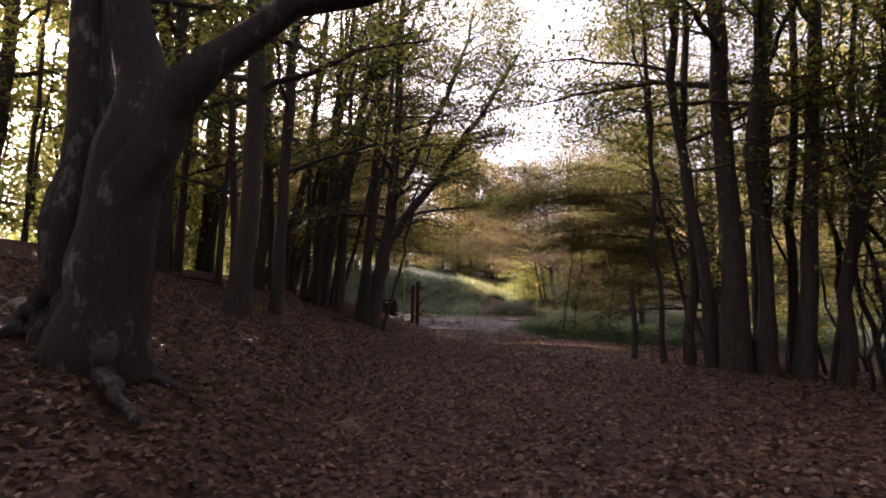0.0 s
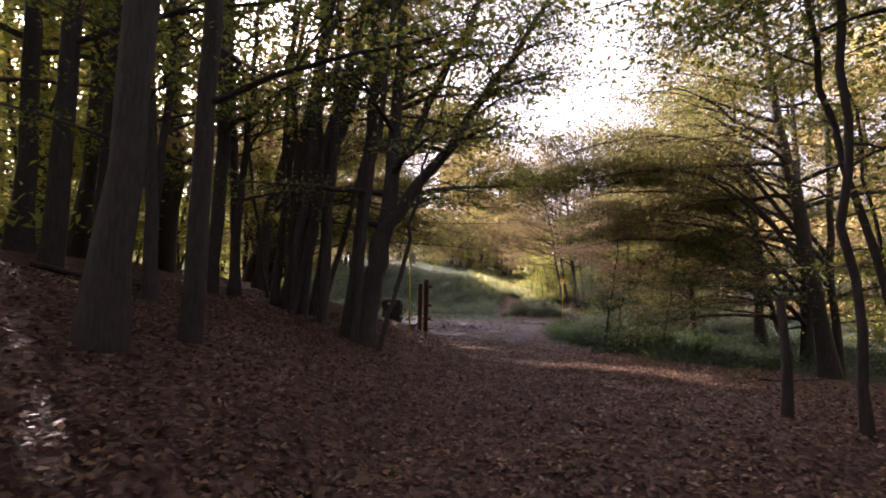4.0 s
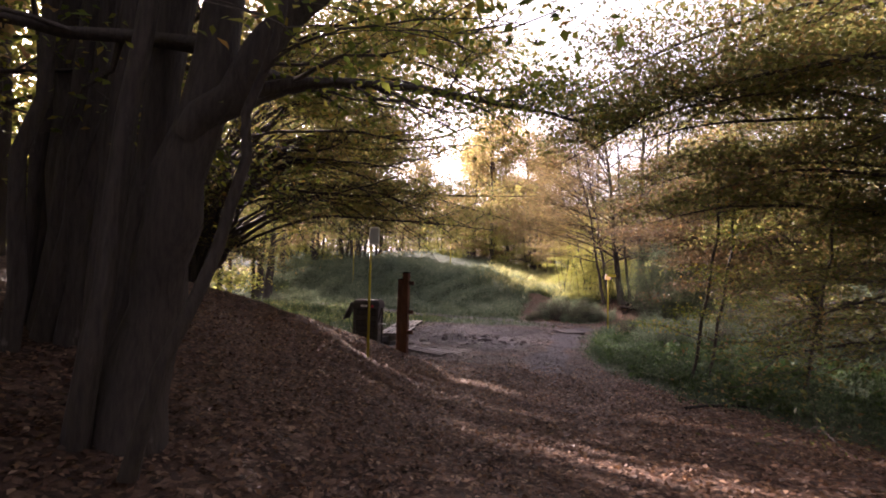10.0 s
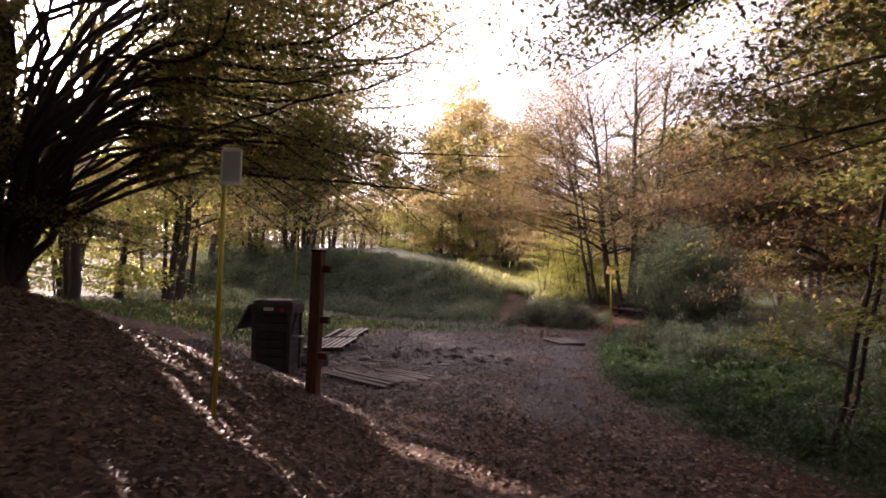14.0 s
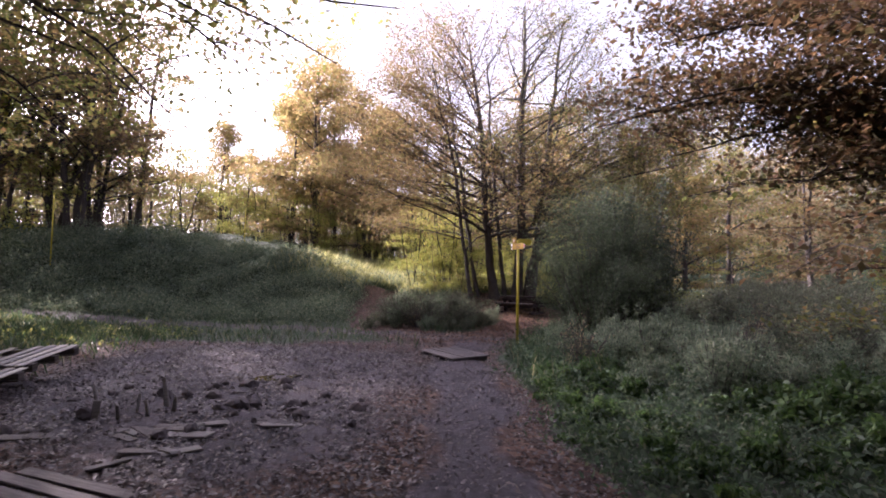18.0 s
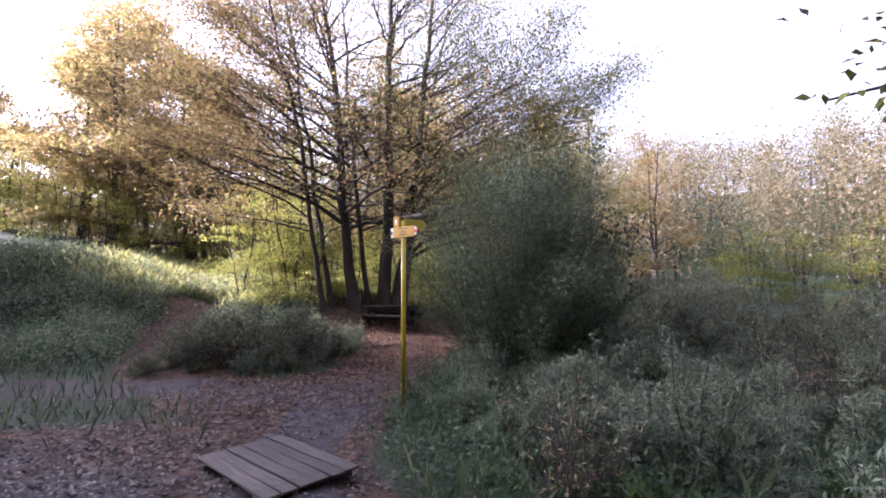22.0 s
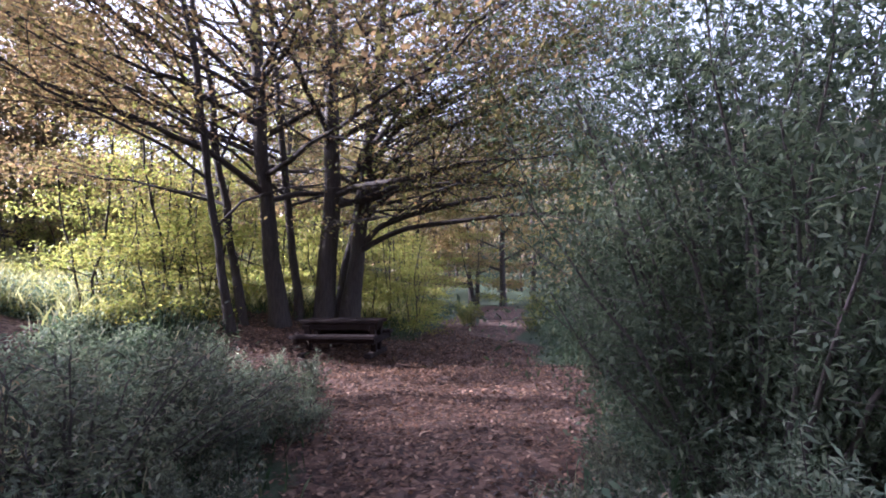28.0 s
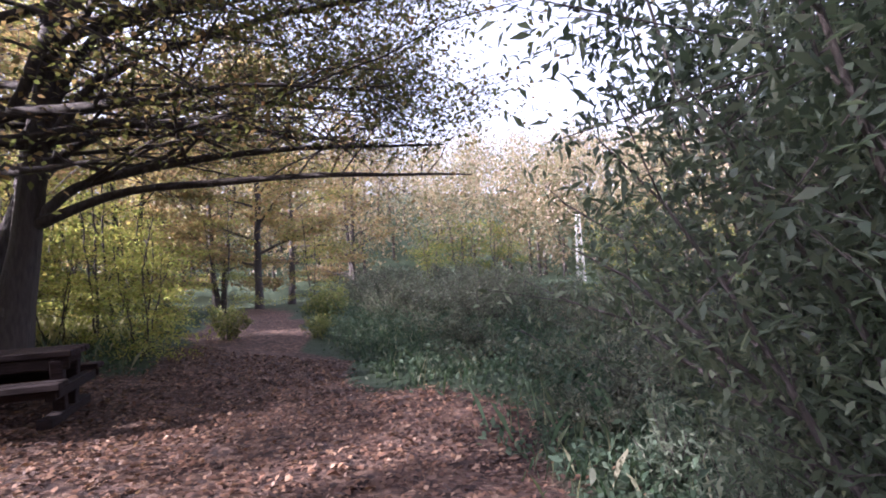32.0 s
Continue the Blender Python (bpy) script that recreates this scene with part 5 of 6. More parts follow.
def litter_weight(x, y):
    mud, turf = zones(x, y)
    return (1 - turf) * (1 - 0.75 * mud) * (0.35 + 0.65 * smooth(9, 2, seg_dist(x, y, TRAIL)))


def litter_carpet(name, seed, n, box_, weight, size, material, label, lift=0.02):
    xs, ys, rng = scatter(seed, n, *box_, weight)
    c = np.stack([xs, ys, level(xs, ys) + rng.uniform(0.0, lift, n) + 0.008], -1)
    lv, lf = leaves_np(rng, c, size, 0.32, 0.62)
    tagged(new(name, mesh_np(name, lv, lf, material)), label, "leaves", kind="stuff")


litter_carpet("fallen_leaves", 61, 105000, (-7, 7.5, -20.5, 3), litter_weight, 0.06, LITTER, "carpet of fallen brown beech leaves on the ground")
litter_carpet("fallen_leaves", 62, 26000, (2, 12, 12.5, 24), litter_weight, 0.058, LITTER, "carpet of fallen brown beech leaves on the ground")


def grey_weight(x, y):
    mud, turf = zones(x, y)
    return (1 - 0.9 * turf) * smooth(0, 3, y) * smooth(17, 12, y) * np.where(seg_dist(x, y, TRAIL) < 0.45, 0.3, 0.8)


litter_carpet("trodden_leaves", 63, 66000, (-6, 6, 0, 15), grey_weight, 0.045, LITTER_GREY, "damp greyish fallen leaves trodden into the mud", 0.015)


def herb_layer(name, seed, n, box_, weight, k, height, size, material, label, slim=0.5, spread=0.16):
    xs, ys, rng = scatter(seed, n, *box_, weight)
    lump = 0.5 + 0.5 * np.sin(1.9 * xs + 1.3 * np.sin(1.1 * ys + seed)) * np.sin(1.6 * ys + 1.7 * np.sin(0.9 * xs))
    hh = height * rng.uniform(0.5, 1.2, n) * (0.2 + 1.7 * lump ** 1.5)
    a = rng.uniform(0, 1, (n, k))
    c = np.stack([xs[:, None] + rng.normal(0, spread, (n, k)), ys[:, None] + rng.normal(0, spread, (n, k)), np.zeros((n, k))], -1)
    c[..., 2] = level(c[..., 0], c[..., 1]) + 0.02 + hh[:, None] * a
    lv, lf = leaves_np(rng, c.reshape(-1, 3), size, 0.7, slim)
    tagged(new(name, mesh_np(name, lv, lf, material)), label, "plants", kind="stuff")


def right_weight(x, y):
    mud, turf = zones(x, y)
    return turf * smooth(0.0, 0.5, seg_dist(x, y, TRAIL) - np.interp(y, [12, 15.5], [0.6, 1.5])) * (0.4 + 0.6 * smooth(10, 3, seg_dist(x, y, TRAIL)))


def mound_weight(x, y):
    mud, turf = zones(x, y)
    return turf * smooth(17.2, 20.2, y) * (1 - mud)


herb_layer("undergrowth", 64, 7400, (2.4, 13, -4, 15), right_weight, 15, 0.38, 0.058, LEAF_HERB, "dense low green undergrowth beside the trail")
herb_layer("undergrowth", 65, 5200, (4, 20, 13, 30), right_weight, 13, 0.42, 0.08, LEAF_HERB, "dense low green undergrowth beside the trail")
herb_layer("bank_herbs", 71, 3600, (-18, 4.5, 15.5, 29), mound_weight, 14, 0.45, 0.1, LEAF_HERB, "dark green weeds scattered over the grassy bank", 0.35)
herb_layer("bank_herbs", 66, 14000, (-18, 4.5, 15.5, 29), mound_weight, 13, 0.5, 0.085, LEAF_SAGE, "rough grey-green herbs covering the grassy bank")


def grass_field(name, seed, n, box_, weight, height, label, material=None):
    xs, ys, rng = scatter(seed, n, *box_, weight)
    h = height * rng.uniform(0.5, 1.4, n)
    a = rng.uniform(0, 6.28, n)
    lean = rng.uniform(0.1, 0.7, n) * h
    b = rng.uniform(0, 6.28, n)
    z = level(xs, ys)
    w = 0.004 + 0.008 * rng.uniform(0, 1, n)
    dx, dy = np.cos(a) * w, np.sin(a) * w
    v = np.stack([np.stack([xs - dx, ys - dy, z - 0.02], -1), np.stack([xs + dx, ys + dy, z - 0.02], -1),
                  np.stack([xs + dx * 0.7 + np.cos(b) * lean * 0.4, ys + dy * 0.7 + np.sin(b) * lean * 0.4, z + h * 0.6], -1),
                  np.stack([xs + np.cos(b) * lean, ys + np.sin(b) * lean, z + h], -1)], 1)
    tagged(new(name, mesh_np(name, v.reshape(-1, 3), np.arange(4 * n).reshape(n, 4), material or GRASS)), label, "grass", kind="stuff")


grass_field("grass", 67, 3500, (2.4, 16, 8, 24), right_weight, 0.3, "long green grass beside the path")
grass_field("grass", 68, 16000, (-14, 9, 11.5, 27), lambda x, y: zones(x, y)[1] * (1 - 0.6 * zones(x, y)[0]), 0.15, "rough meadow grass on the bank")
def foot_weight(x, y):
    return zones(x, y)[1] * smooth(-2.5, -4, x) * smooth(16.5, 15, y)


grass_field("grass", 72, 9000, (-13, -3, 5.5, 16), foot_weight, 0.2, "rough grass at the foot of the wooded bank")
herb_layer("bank_herbs", 73, 260, (-13, -3, 5.5, 16), foot_weight, 12, 0.3, 0.08, LEAF_SUNNY, "yellow-green weeds at the foot of the wooded bank", 0.5)
grass_field("grass", 69, 22000, (-7, 11, 23.5, 44), lambda x, y: zones(x, y)[1] * smooth(-3, 0.5, x - 0.1 * (y - 26)), 0.45, "pale sunlit meadow grass", MEADOW)
grass_field("grass_tuft", 70, 420, (-4.3, -3.3, -18.6, -17.4), lambda x, y: smooth(0.5, 0.1, np.hypot(x + 3.8, y + 18.0)), 0.28, "tuft of pale grass among the leaves")


# ---- made things ----
def block(sx, sy, sz, material, bevel=0.006, seed=0, rough_ends=0.0):
    """A worn board or beam, centred on its own middle."""
    bm = bmesh.new()
    bmesh.ops.create_cube(bm, size=1)
    bmesh.ops.scale(bm, vec=(sx, sy, sz), verts=bm.verts)
    rnd = random.Random(seed)
    for v in bm.verts:
        v.co += Vector((rnd.uniform(-1, 1) * rough_ends, rnd.uniform(-1, 1) * min(sy, 0.05) * 0.06, rnd.uniform(-1, 1) * min(sz, 0.05) * 0.06))
    bmesh.ops.bevel(bm, geom=bm.edges, offset=bevel, segments=1, affect="EDGES")
    me = bpy.data.meshes.new("block")
    bm.to_mesh(me)
    bm.free()
    me.materials.append(material)
    return me


def rod(r0, r1, h, material, sides=14, dome=0.0):
    """An upright round rod with closed ends."""
    bm = bmesh.new()
    bmesh.ops.create_cone(bm, cap_ends=True, segments=sides, radius1=r0, radius2=r1, depth=h)
    bmesh.ops.translate(bm, vec=(0, 0, h / 2), verts=bm.verts)
    for f in bm.faces:
        f.smooth = len(f.verts) == 4
    if dome:
        top = [v for v in bm.verts if v.co.z > h * 0.9]
        bmesh.ops.bevel(bm, geom=[e for e in bm.edges if all(v in top for v in e.verts)], offset=dome, segments=2, affect="EDGES")
    me = bpy.data.meshes.new("rod")
    bm.to_mesh(me)
    bm.free()
    me.materials.append(material)
    return me


def outline_plate(pts, thick, material, bevel=0.002):
    """A flat plate from its outline in x and z, thick along y."""
    bm = bmesh.new()
    f = bm.faces.new([bm.verts.new((x, -thick / 2, z)) for x, z in pts])
    ex = bmesh.ops.extrude_face_region(bm, geom=[f])
    bmesh.ops.translate(bm, vec=(0, thick, 0), verts=[g for g in ex["geom"] if isinstance(g, bmesh.types.BMVert)])
    bmesh.ops.recalc_face_normals(bm, faces=bm.faces)
    bmesh.ops.bevel(bm, geom=bm.edges, offset=bevel, segments=1, affect="EDGES")
    me = bpy.data.meshes.new("plate")
    bm.to_mesh(me)
    bm.free()
    me.materials.append(material)
    return me


def signpost(x, y, turn):
    t = thing("signpost", "yellow hiking signpost with an amber arrow board", "signpost", "", pose(x, y, zat(x, y) - 0.05, 0, 0, turn))
    part("pole", rod(0.03, 0.03, 2.42, YELLOW, 16, 0.008), t)
    board = part("arrow_board", outline_plate([(-0.14, -0.065), (0.26, -0.065), (0.26, 0.065), (-0.14, 0.065)], 0.02, ORANGE), t, "amber arrow board", (0, -0.045, 2.265))
    part("arrow_tip", outline_plate([(0.262, -0.052), (0.285, -0.05), (0.315, 0.0), (0.285, 0.05), (0.262, 0.052)], 0.018, WHITE), board, "white arrow tip")
    part("stripe", outline_plate([(0.264, -0.018), (0.314, -0.012), (0.314, 0.012), (0.264, 0.018)], 0.024, RED, 0.001), board, "red stripe")
    part("end_label", outline_plate([(-0.19, -0.062), (-0.142, -0.062), (-0.142, 0.062), (-0.19, 0.062)], 0.018, WHITE), board, "white end label")
    part("emblem", outline_plate([(-0.182, -0.014), (-0.172, -0.03), (-0.158, -0.03), (-0.15, -0.012), (-0.152, 0.012), (-0.166, 0.02), (-0.18, 0.01)], 0.022, WOOD_DARK, 0.001), board, "dark emblem")
    part("text_bar", outline_plate([(-0.183, -0.054), (-0.15, -0.054), (-0.15, -0.046), (-0.183, -0.046)], 0.0215, INK, 0.0008), board)
    for z, a, b, h in [(0.042, -0.03, 0.14, 0.006), (0.008, 0.02, 0.1, 0.005), (-0.004, 0.0, 0.11, 0.003), (-0.03, -0.015, 0.13, 0.006), (-0.046, 0.02, 0.1, 0.003)]:
        part("text_bar", outline_plate([(a, z - h), (b, z - h), (b, z + h), (a, z + h)], 0.0225, INK, 0.0008), board)
    part("box_plate", outline_plate([(-0.13, 0.0), (-0.02, 0.0), (-0.02, 0.13), (-0.13, 0.135)], 0.03, ORANGE, 0.004), t, "amber square plate", (0, -0.045, 2.335))
    part("sticker", outline_plate([(-0.1, 0.03), (-0.065, 0.035), (-0.06, 0.09), (-0.09, 0.1)], 0.034, WHITE, 0.002), t, "torn white sticker", (0, -0.045, 2.335))
    part("cross_board", outline_plate([(-0.02, -0.06), (0.3, -0.06), (0.34, 0.0), (0.3, 0.06), (-0.02, 0.06)], 0.02, YELLOW), t, "yellow board edge on", (0, 0.035, 2.38), (0, 0, 88))
    for z in (2.23, 2.3):
        part("clamp", rod(0.036, 0.036, 0.018, STEEL, 16), t, "steel clamp", (0, 0, z))


signpost(4.235, 12.05, -72)


def marker_post(x, y, h, plaque, lean=0.0):
    t = thing("marker_post", "slim yellow marker post" + (" with a pale plaque" if plaque else " on the grassy bank"), "post", "marker posts", pose(x, y, zat(x, y) - 0.08, lean, 0, 8))
    part("pole", rod(0.024, 0.024, h + 0.08, YELLOW, 14, 0.006), t)
    if plaque:
        p = part("plaque", outline_plate([(-0.03, 0), (0.17, 0), (0.17, 0.34), (0.15, 0.36), (-0.01, 0.36), (-0.03, 0.34)], 0.012, WHITE, 0.003), t, "blank pale plaque", (0, -0.03, h - 0.02))
        part("backing", outline_plate([(-0.015, 0.03), (0.155, 0.03), (0.155, 0.33), (-0.015, 0.33)], 0.016, STEEL, 0.002), p)
        part("bracket", block(0.07, 0.05, 0.02, STEEL, 0.003), t, "steel bracket", (0, -0.01, h - 0.02))


marker_post(-2.55, -0.2, 2.36, True)
marker_post(-10.5, 22.8, 2.75, False, 2)
marker_post(-4.5, 27.5, 2.2, False, -1)


def gate_post(x, y, turn, pegs):
    t = thing("gate_post", "square red-brown wooden post" + (" with pegs on one side" if pegs else ""), "post", "gate posts", pose(x, y, zat(x, y) - 0.1, 0, 0.6, turn))
    part("post", block(0.15, 0.15, 2.02, WOOD_POST, 0.012, 3, 0.004), t, "", (0, 0, 1.01))
    if pegs:
        for z in (0.62, 1.1, 1.78):
            part("peg", block(0.13, 0.07, 0.09, WOOD_POST, 0.008, int(z * 10)), t, "stub of a cut rail", (0.13, 0, z))
    part("cap", block(0.16, 0.16, 0.025, WOOD_DARK, 0.008), t, "darker weathered top", (0, 0, 2.03))


gate_post(-2.24, 1.75, -8, True)
gate_post(-2.6, 2.8, -8, False)


def fountain(x, y, turn):
    t = thing("timber_fountain", "grey boarded spring fountain with an overhanging cap", "fountain", "", pose(x, y, zat(x, y) - 0.06, 0, 0, turn))
    part("core", block(0.62, 0.62, 1.15, WOOD_DARK, 0.01), t, "dark inner frame", (0, 0, 0.575))
    for k in range(7):
        z = 0.09 + 0.163 * k
        for (px, py, rz) in ((0, -0.325, 0), (0, 0.325, 180), (-0.325, 0, 90), (0.325, 0, -90)):
            part("board", block(0.64, 0.028, 0.15, WOOD_SHED, 0.006, k * 7 + int(rz), 0.004), t, "", (px, py, z), (0, 0, rz))
    for sx in (-1, 1):
        for sy in (-1, 1):
            part("corner_post", block(0.08, 0.08, 1.18, WOOD_SHED, 0.008, 5), t, "", (sx * 0.34, sy * 0.34, 0.59))
    bm = bmesh.new()
    lo = [bm.verts.new((a * 0.41, b * 0.41, 0)) for a, b in ((-1, -1), (1, -1), (1, 1), (-1, 1))]
    mi = [bm.verts.new((a * 0.41, b * 0.41, 0.16)) for a, b in ((-1, -1), (1, -1), (1, 1), (-1, 1))]
    hi = [bm.verts.new((a * 0.36, b * 0.33, 0.27)) for a, b in ((-1, -1), (1, -1), (1, 1), (-1, 1))]
    bm.faces.new(lo[::-1])
    bm.faces.new(hi)
    for p, q in ((lo, mi), (mi, hi)):
        for i in range(4):
            bm.faces.new((p[i], p[(i + 1) % 4], q[(i + 1) % 4], q[i]))
    bmesh.ops.bevel(bm, geom=bm.edges, offset=0.02, segments=2, affect="EDGES")
    me = bpy.data.meshes.new("cap")
    bm.to_mesh(me)
    bm.free()
    me.materials.append(WOOD_SHED)
    cap = part("cap", me, t, "heavy sloped cap", (0, 0, 1.17))
    part("marker", outline_plate([(0, -0.05), (0.06, 0), (0, 0.05), (-0.06, 0)], 0.01, RED, 0.002), cap, "red diamond mark", (0.2, -0.417, 0.085))
    part("notice", outline_plate([(-0.1, -0.03), (0.1, -0.03), (0.1, 0.03), (-0.1, 0.03)], 0.008, WHITE, 0.002), cap, "small pale notice", (-0.05, -0.417, 0.1))
    for z, out_ in ((1.27, 0.5), (1.1, 0.58), (0.93, 0.66)):
        part("hood_board", block(0.03, 0.74, 0.19, WOOD_SHED, 0.005, int(z * 30)), t, "sloping side board", (-out_, 0, z), (0, 25, 0))
    part("spout", rod(0.022, 0.02, 0.24, STEEL, 12), t, "metal spout", (0.32, -0.1, 0.72), (0, 90, 0))
    part("brace", block(0.05, 0.05, 0.62, WOOD_SHED, 0.006), t, "slanting brace", (0.4, -0.3, 0.92), (0, 14, 0))


fountain(-4.09, 5.0, 3)
tr = thing("water_trough", "old grey wooden trough with broad rim boards beside the fountain", "trough", "", pose(-3.62, 5.76, zat(-3.62, 5.76) - 0.03, 0, 0, 72))
tr.scale = (0.74, 0.9, 1.0)
part("bottom", block(0.78, 0.44, 0.03, WOOD_DARK, 0.005, 1), tr, "dark bottom boards", (0, 0, 0.03))
part("side", block(0.8, 0.04, 0.25, WOOD_SHED, 0.008, 2, 0.01), tr, "", (0, 0.22, 0.13))
part("side", block(0.8, 0.045, 0.13, WOOD_GREY, 0.008, 3, 0.01), tr, "", (0, -0.22, 0.07))
part("rim", block(0.86, 0.13, 0.03, WOOD_GREY, 0.006, 6, 0.012), tr, "broad grey rim board", (0.01, -0.23, 0.15), (-8, 0, 1))
part("end", block(0.05, 0.44, 0.26, WOOD_GREY, 0.008, 4, 0.01), tr, "", (0.4, 0, 0.13))
part("end", block(0.04, 0.4, 0.14, WOOD_SHED, 0.008, 5, 0.01), tr, "", (-0.38, 0, 0.08))
part("rim", block(0.12, 0.5, 0.03, WOOD_GREY, 0.006, 7, 0.012), tr, "broad grey rim board", (0.4, -0.02, 0.275), (0, 4, 0))


def pallet(label, x, y, z, turn, lengths, width, gap, material, tilt=(0, 0), thick=0.02, raised=True, missing=(), ragged=0.03, under_shade=None):
    """Boards side by side along y on bearers that run along y; each board runs along x."""
    t = thing("pallet", label, "pallet", "pallets", pose(x, y, zat(x, y) + z, tilt[0], tilt[1], turn))
    n = len(lengths)
    step = width + gap
    rnd = random.Random(int(abs(x * 100)))
    for k, L in enumerate(lengths):
        if k in missing:
            continue
        part("plank", block(L, width, thick, material, 0.004, k + 3, ragged * 0.5), t, "", (rnd.uniform(-ragged, ragged), (k - (n - 1) / 2) * step, 0.1 + rnd.uniform(-0.004, 0.004)), (rnd.uniform(-1, 1), 0, rnd.uniform(-1.5, 1.5)))
    top = max(lengths)
    for bx in (-0.38, 0, 0.38):
        part("bearer", block(0.09, n * step, 0.075 if raised else 0.05, under_shade or material, 0.005, int(bx * 10) + 9), t, "", (bx * top, 0, 0.05))
        if raised:
            part("foot_board", block(0.1, n * step, 0.02, under_shade or material, 0.004, int(bx * 10) + 20), t, "", (bx * top, 0, 0.0))
    return t


# boards of the bleached pallets run away from the trail
# their bearers take darker grey wood, in place of the shade below the boards
pallet("bleached white wooden pallet tilted on the bank", -3.85, 7.92, 0.12, 80, [1.02] * 7, 0.096, 0.058, WOOD_PALE, (-3, -8), thick=0.016, raised=True, under_shade=WOOD_GREY)
pallet("bleached white wooden pallet with a broken board", -3.72, 8.98, 0.24, 82, [1.0] * 6, 0.1, 0.062, WOOD_PALE, (-3, -7), thick=0.016, raised=True, missing=(4,), under_shade=WOOD_GREY)
pallet("grey weathered pallet laid flat in the mud", -2.16, 4.52, -0.045, -27, [1.42, 1.38, 1.44, 1.3], 0.16, 0.045, WOOD_GREY, (0, 3), raised=False, missing=(3,), ragged=0.05)
pallet("grey weathered pallet with missing boards over the mud", -1.58, 5.14, -0.045, -29, [1.25, 1.3, 0.9, 1.32, 1.2, 1.1], 0.11, 0.04, WOOD_GREY, (0, 2), raised=False, ragged=0.08)
pallet("grey wooden pallet lying across the muddy trail", 2.5, 10.7, -0.02, -70, [1.25] * 6, 0.125, 0.014, WOOD_GREY, (1, 0), raised=True, ragged=0.01)
rp = random.Random(12)
for (x0, x1, y0, y1, count) in [(-1.6, -0.75, 6.3, 6.8, 9), (-0.45, 0.0, 6.55, 6.85, 3), (-1.5, -0.7, 5.75, 6.1, 4), (-2.7, -2.2, 5.9, 6.4, 2), (-3.2, -2.9, 6.2, 6.5, 2)]:
    for k in range(count):
        x, y = rp.uniform(x0, x1), rp.uniform(y0, y1)
        pl = tagged(new("loose_plank", block(rp.uniform(0.2, 0.5), rp.uniform(0.08, 0.16), 0.02, rp.choice([WOOD_GREY, WOOD_SLAB]), 0.004, k, 0.03)), "broken grey plank lying in the mud", "plank", "loose planks")
        pl.matrix_basis = pose(x, y, zat(x, y) + 0.012, rp.uniform(-7, 7), rp.uniform(-6, 6), rp.uniform(-50, 60))
for x, y, h in [(-2.0, 7.15, 0.34), (-1.94, 7.0, 0.2), (-1.62, 7.2, 0.22), (-1.42, 7.4, 0.36), (-1.5, 7.1, 0.18), (-1.72, 6.95, 0.2), (-1.3, 7.3, 0.16)]:
    pl = tagged(new("stake", block(0.045, 0.025, h, WOOD_SLAB, 0.006, int(h * 90), 0.02)), "short pale stake stuck in the mud", "stake", "stakes")
    pl.matrix_basis = pose(x, y, zat(x, y) + h * 0.4, rp.uniform(-22, 22), rp.uniform(-28, 28), rp.uniform(0, 180))
for x, y, s in [(-2.62, 6.5, 0.13), (1.2, 3.4, 0.06), (-0.8, 3.2, 0.07), (-4.6, -17.0, 0.3), (-4.4, -15.3, 0.28)]:
    bm = bmesh.new()
    bmesh.ops.create_icosphere(bm, subdivisions=3, radius=s)
    for v in bm.verts:
        v.co *= 1 + 0.28 * noise.noise(v.co * (2.2 / s) * 0.5 + Vector((x, y, 0)))
        v.co.z *= 0.6
    me = bpy.data.meshes.new("stone")
    bm.to_mesh(me)
    bm.free()
    me.materials.append(STONE)
    st = tagged(new("stone", me), "rough grey stone half sunk in leaves", "stone", "stones")
    st.location = (x, y, zat(x, y) + s * 0.18)

# small puddle in a rut
bm = bmesh.new()
rim = [bm.verts.new((0.34 * math.cos(a * 0.35) * (1 + 0.25 * math.sin(3 * a)), 0.2 * math.sin(a * 0.35) * (1 + 0.2 * math.cos(2 * a)), 0)) for a in range(18)]
f = bm.faces.new(rim)
ex = bmesh.ops.extrude_face_region(bm, geom=[f])
bmesh.ops.translate(bm, vec=(0, 0, 0.03), verts=[g for g in ex["geom"] if isinstance(g, bmesh.types.BMVert)])
me = bpy.data.meshes.new("puddle")
bm.to_mesh(me)
bm.free()
me.materials.append(PUDDLE)
pud = tagged(new("puddle", me), "small muddy puddle in the churned ground", "puddle")
pud.matrix_basis = pose(-0.5, 9.1, zat(-0.5, 9.1) - 0.012, 0, 0, 30)
# lumps of churned mud by the planks
rc = random.Random(77)
clods = []
for k in range(4):
    bm = bmesh.new()
    bmesh.ops.create_icosphere(bm, subdivisions=2, radius=0.11)
    for v in bm.verts:
        v.co *= 1 + 0.5 * noise.noise(v.co * 9 + Vector((k * 3, 0, 0)))
        v.co.z *= 0.8
    me = bpy.data.meshes.new("mud_clod")
    bm.to_mesh(me)
    bm.free()
    me.materials.append(CLOD)
    clods.append(me)
for k in range(46):
    x, y = rc.gauss(-0.9, 1.1), rc.gauss(7.6, 0.8)
    if seg_dist(np.array([x]), np.array([y]), TRAIL)[0] < 0.7 or y < 6.3:
        continue
    cl = tagged(new("mud_clod", rc.choice(clods)), "dark lump of churned mud", "mud", "mud clods")
    s = rc.uniform(0.35, 1.0)
    cl.matrix_basis = pose(x, y, zat(x, y) + 0.02, 0, 0, rc.uniform(0, 360))
    cl.scale = (s, s * rc.uniform(0.5, 1), s * rc.uniform(0.6, 1.2))


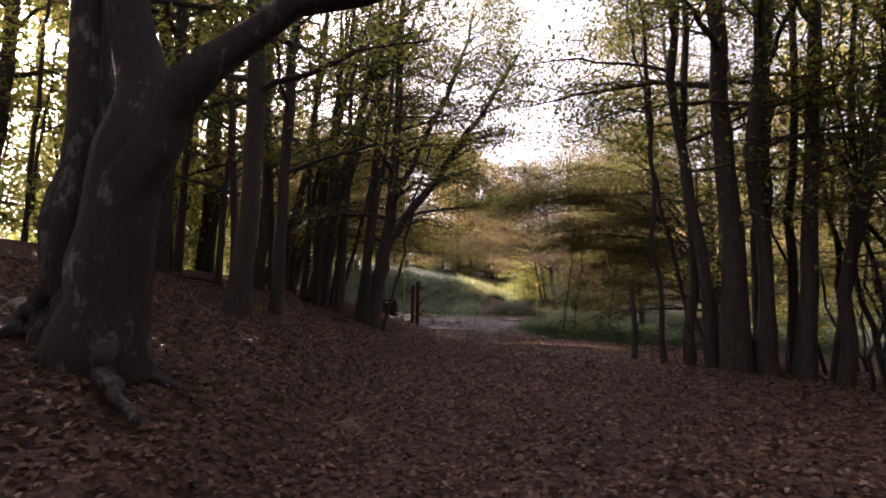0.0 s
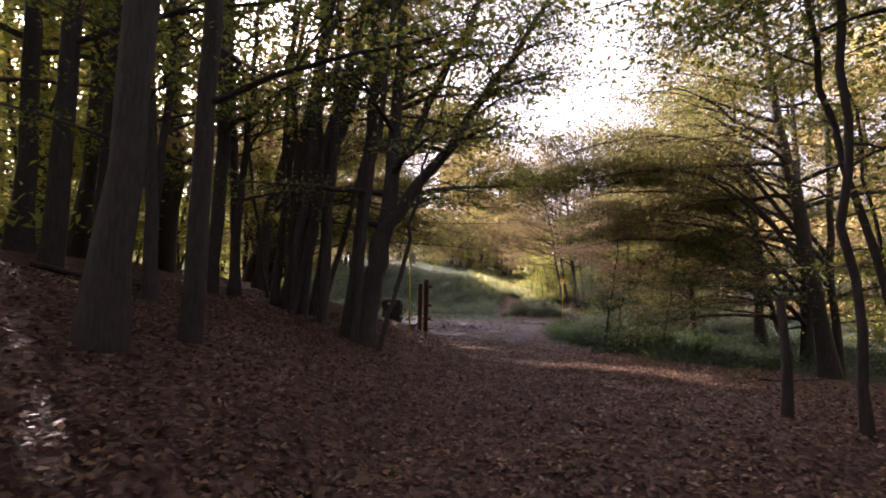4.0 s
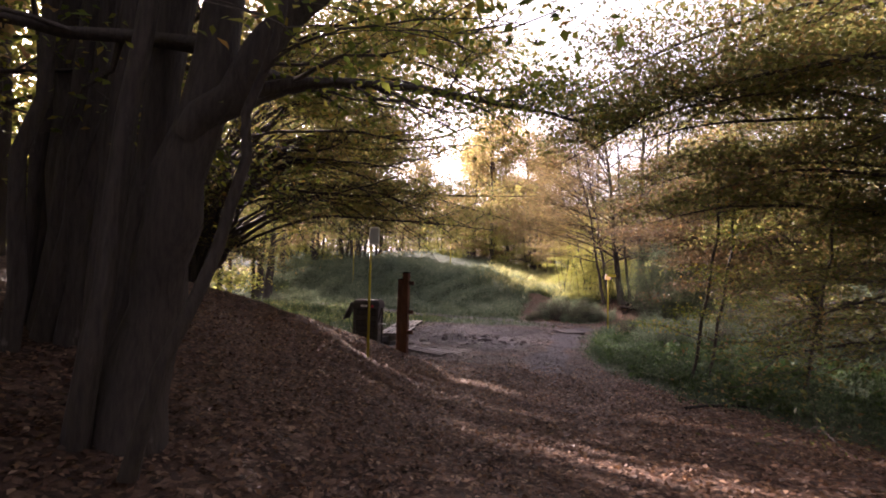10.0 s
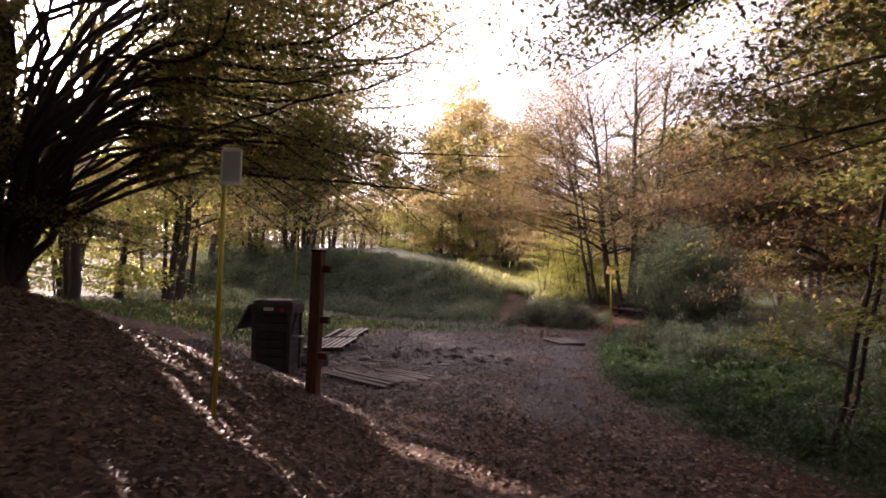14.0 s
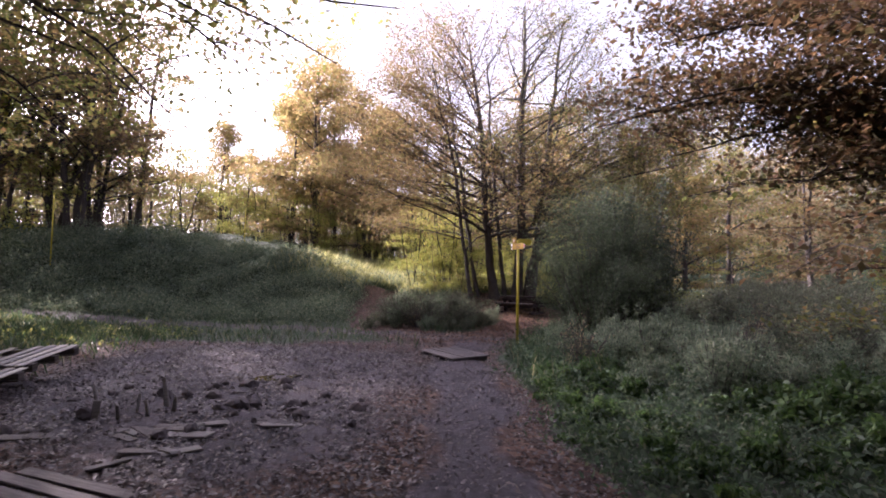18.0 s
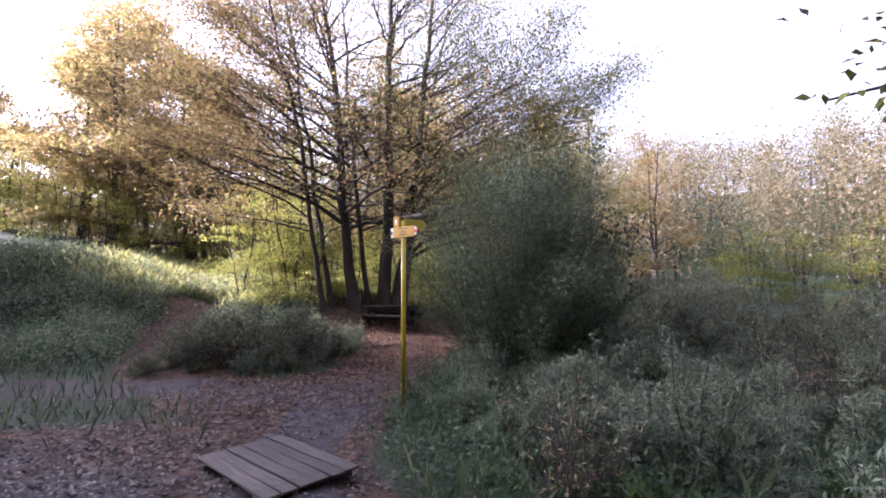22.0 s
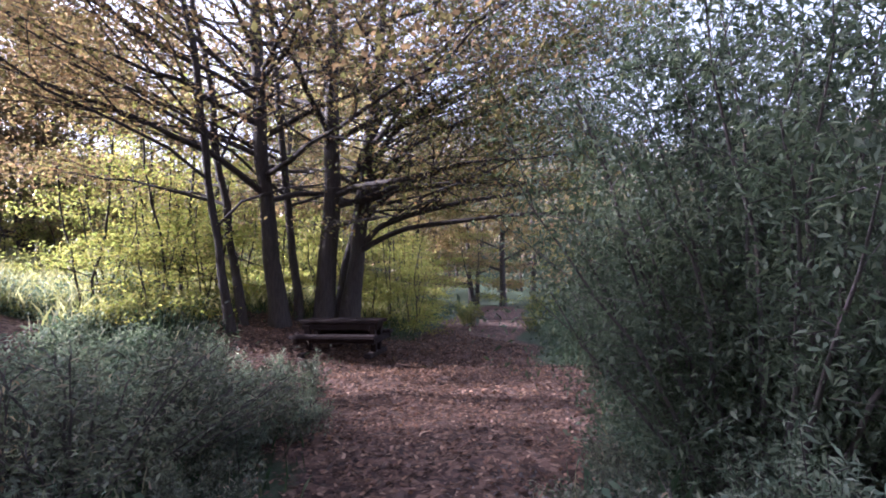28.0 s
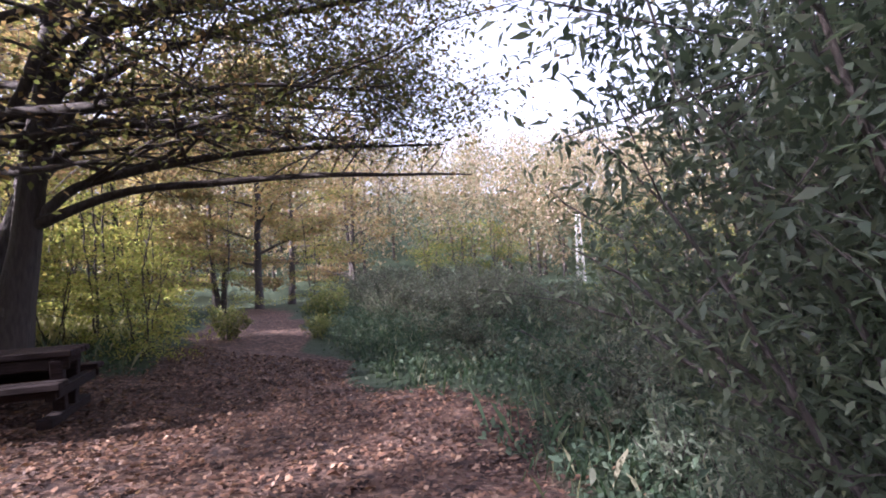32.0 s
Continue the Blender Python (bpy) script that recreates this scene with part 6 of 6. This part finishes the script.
def picnic_table(x, y, turn):
    t = thing("picnic_table", "dark-stained heavy plank picnic table with benches", "table", "", pose(x, y, zat(x, y) - 0.02, 0, 0, turn))
    L = 1.75
    for k in range(4):
        part("top_plank", block(L, 0.17, 0.07, WOOD_DARK, 0.01, k, 0.012), t, "", (0, -0.27 + 0.18 * k, 0.735))
    for sx in (-1, 1):
        part("leg", block(0.12, 0.12, 0.68, WOOD_DARK, 0.01, 6), t, "", (sx * 0.72, -0.22, 0.34), (12, 0, 0))
        part("leg", block(0.12, 0.12, 0.68, WOOD_DARK, 0.01, 7), t, "", (sx * 0.72, 0.22, 0.34), (-12, 0, 0))
        part("cross_beam", block(0.1, 1.5, 0.12, WOOD_DARK, 0.01, 8), t, "", (sx * 0.8, 0, 0.36))
        part("top_beam", block(0.09, 0.66, 0.1, WOOD_DARK, 0.01, 9), t, "", (sx * 0.74, 0, 0.65))
        part("foot", block(0.14, 1.36, 0.1, WOOD_DARK, 0.01, 10), t, "", (sx * 0.72, 0, 0.05))
    part("apron", block(L * 0.96, 0.05, 0.13, WOOD_DARK, 0.008, 12), t, "", (0, -0.29, 0.63))
    part("rail", block(L * 0.9, 0.05, 0.1, WOOD_DARK, 0.008, 13), t, "", (0, 0, 0.3))
    for sy in (-1, 1):
        part("bench_plank", block(L + 0.06, 0.15, 0.07, WOOD_DARK, 0.01, 14, 0.01), t, "", (0, sy * 0.62, 0.455))
        part("bench_plank", block(L + 0.06, 0.13, 0.07, WOOD_DARK, 0.01, 15, 0.01), t, "", (0, sy * 0.77, 0.45))
        part("bench_apron", block(L, 0.05, 0.09, WOOD_DARK, 0.008, 16), t, "", (0, sy * 0.7, 0.37))
    return t


picnic_table(7.62, 21.15, -46).scale = (0.92, 0.92, 0.92)


def dead_branch(x, y, turn, length, r, label, seed, rise=0.0):
    rng = np.random.default_rng(seed)
    s = np.linspace(-0.5, 0.5, 9)
    p = np.stack([s * length, 0.06 * length * np.sin(5 * s + seed), r + rise * (s + 0.5)], -1) + rng.normal(0, 0.008, (9, 3))
    ca, sa = math.cos(radians(turn)), math.sin(radians(turn))
    wx, wy = x + p[:, 0] * ca - p[:, 1] * sa, y + p[:, 0] * sa + p[:, 1] * ca
    p = np.stack([wx - x, wy - y, p[:, 2] + level(wx, wy) - zat(x, y)], -1)
    t = thing("fallen_branch", label, "branch", "fallen branches", pose(x, y, zat(x, y)))
    one = [[], [], 0]
    tube(p, r * np.linspace(1, 0.35, 9), 7, one)
    part("main_stem", tube_mesh("main_stem", one, BARK_SHADED), t)
    for k in (3, 5, 6, 7):
        e = p[k] + np.array([rng.normal(0, 0.2), rng.normal(0, 0.2), 0.12 + 0.1 * rng.uniform()]) * length * 0.4
        one = [[], [], 0]
        tube(np.linspace(p[k], e, 4), r * 0.4 * np.linspace(1, 0.3, 4), 5, one)
        part("side_twig", tube_mesh("side_twig", one, BARK_TWIG), t)


dead_branch(4.45, 10.5, -20, 0.7, 0.03, "grey broken branch lying below the signpost", 3)
dead_branch(5.6, -6.8, -35, 1.1, 0.02, "dry twiggy branch on the leaves", 4, 0.15)
dead_branch(-3.6, -18.3, 60, 1.3, 0.015, "thin pale dead branch beside the beech", 5, 0.4)
dead_branch(-6.5, -9.0, 20, 1.6, 0.06, "rotten log on the bank", 6)
dead_branch(11.9, 16.2, 130, 1.2, 0.022, "leaning dead branch in the grass", 7, 0.6)
dead_branch(3.9, -0.9, 10, 1.5, 0.03, "grey branch at the edge of the trail", 8)
stub = thing("tree_stump", "thin dead stump beside the trail", "stump", "", pose(3.62, -10.1, zat(3.62, -10.1) - 0.05))
one = [[], [], 0]
tube([(0, 0, 0), (0.02, 0, 0.7), (-0.03, 0.02, 1.5), (-0.03, 0.02, 1.51)], [0.075, 0.06, 0.05, 0.005], 8, one)
part("stem", tube_mesh("stem", one, BARK), stub)


def lattice_mast(x, y, h):
    t = thing("lattice_mast", "pale steel lattice power mast beyond the meadow", "mast", "", pose(x, y, zat(x, y), 0, 0, 20))
    w = lambda z: 0.3 - 0.17 * z / h
    for sx in (-1, 1):
        for sy in (-1, 1):
            one = [[], [], 0]
            tube([(sx * w(0), sy * w(0), 0), (sx * w(h), sy * w(h), h)], [0.035, 0.03], 4, one)
            part("leg", tube_mesh("leg", one, MAST), t)
    n = 9
    for k in range(n):
        a, b = h * k / n, h * (k + 1) / n
        for (x0, y0), (x1, y1) in (((-1, -1), (1, -1)), ((1, -1), (1, 1)), ((1, 1), (-1, 1)), ((-1, 1), (-1, -1))):
            one = [[], [], 0]
            tube([(x0 * w(a), y0 * w(a), a), (x1 * w(b), y1 * w(b), b)], [0.02, 0.02], 4, one)
            part("brace", tube_mesh("brace", one, MAST), t)
    part("cross_arm", block(1.6, 0.06, 0.06, MAST, 0.01), t, "", (0, 0, h - 0.3))


lattice_mast(46, 20.5, 5.6)
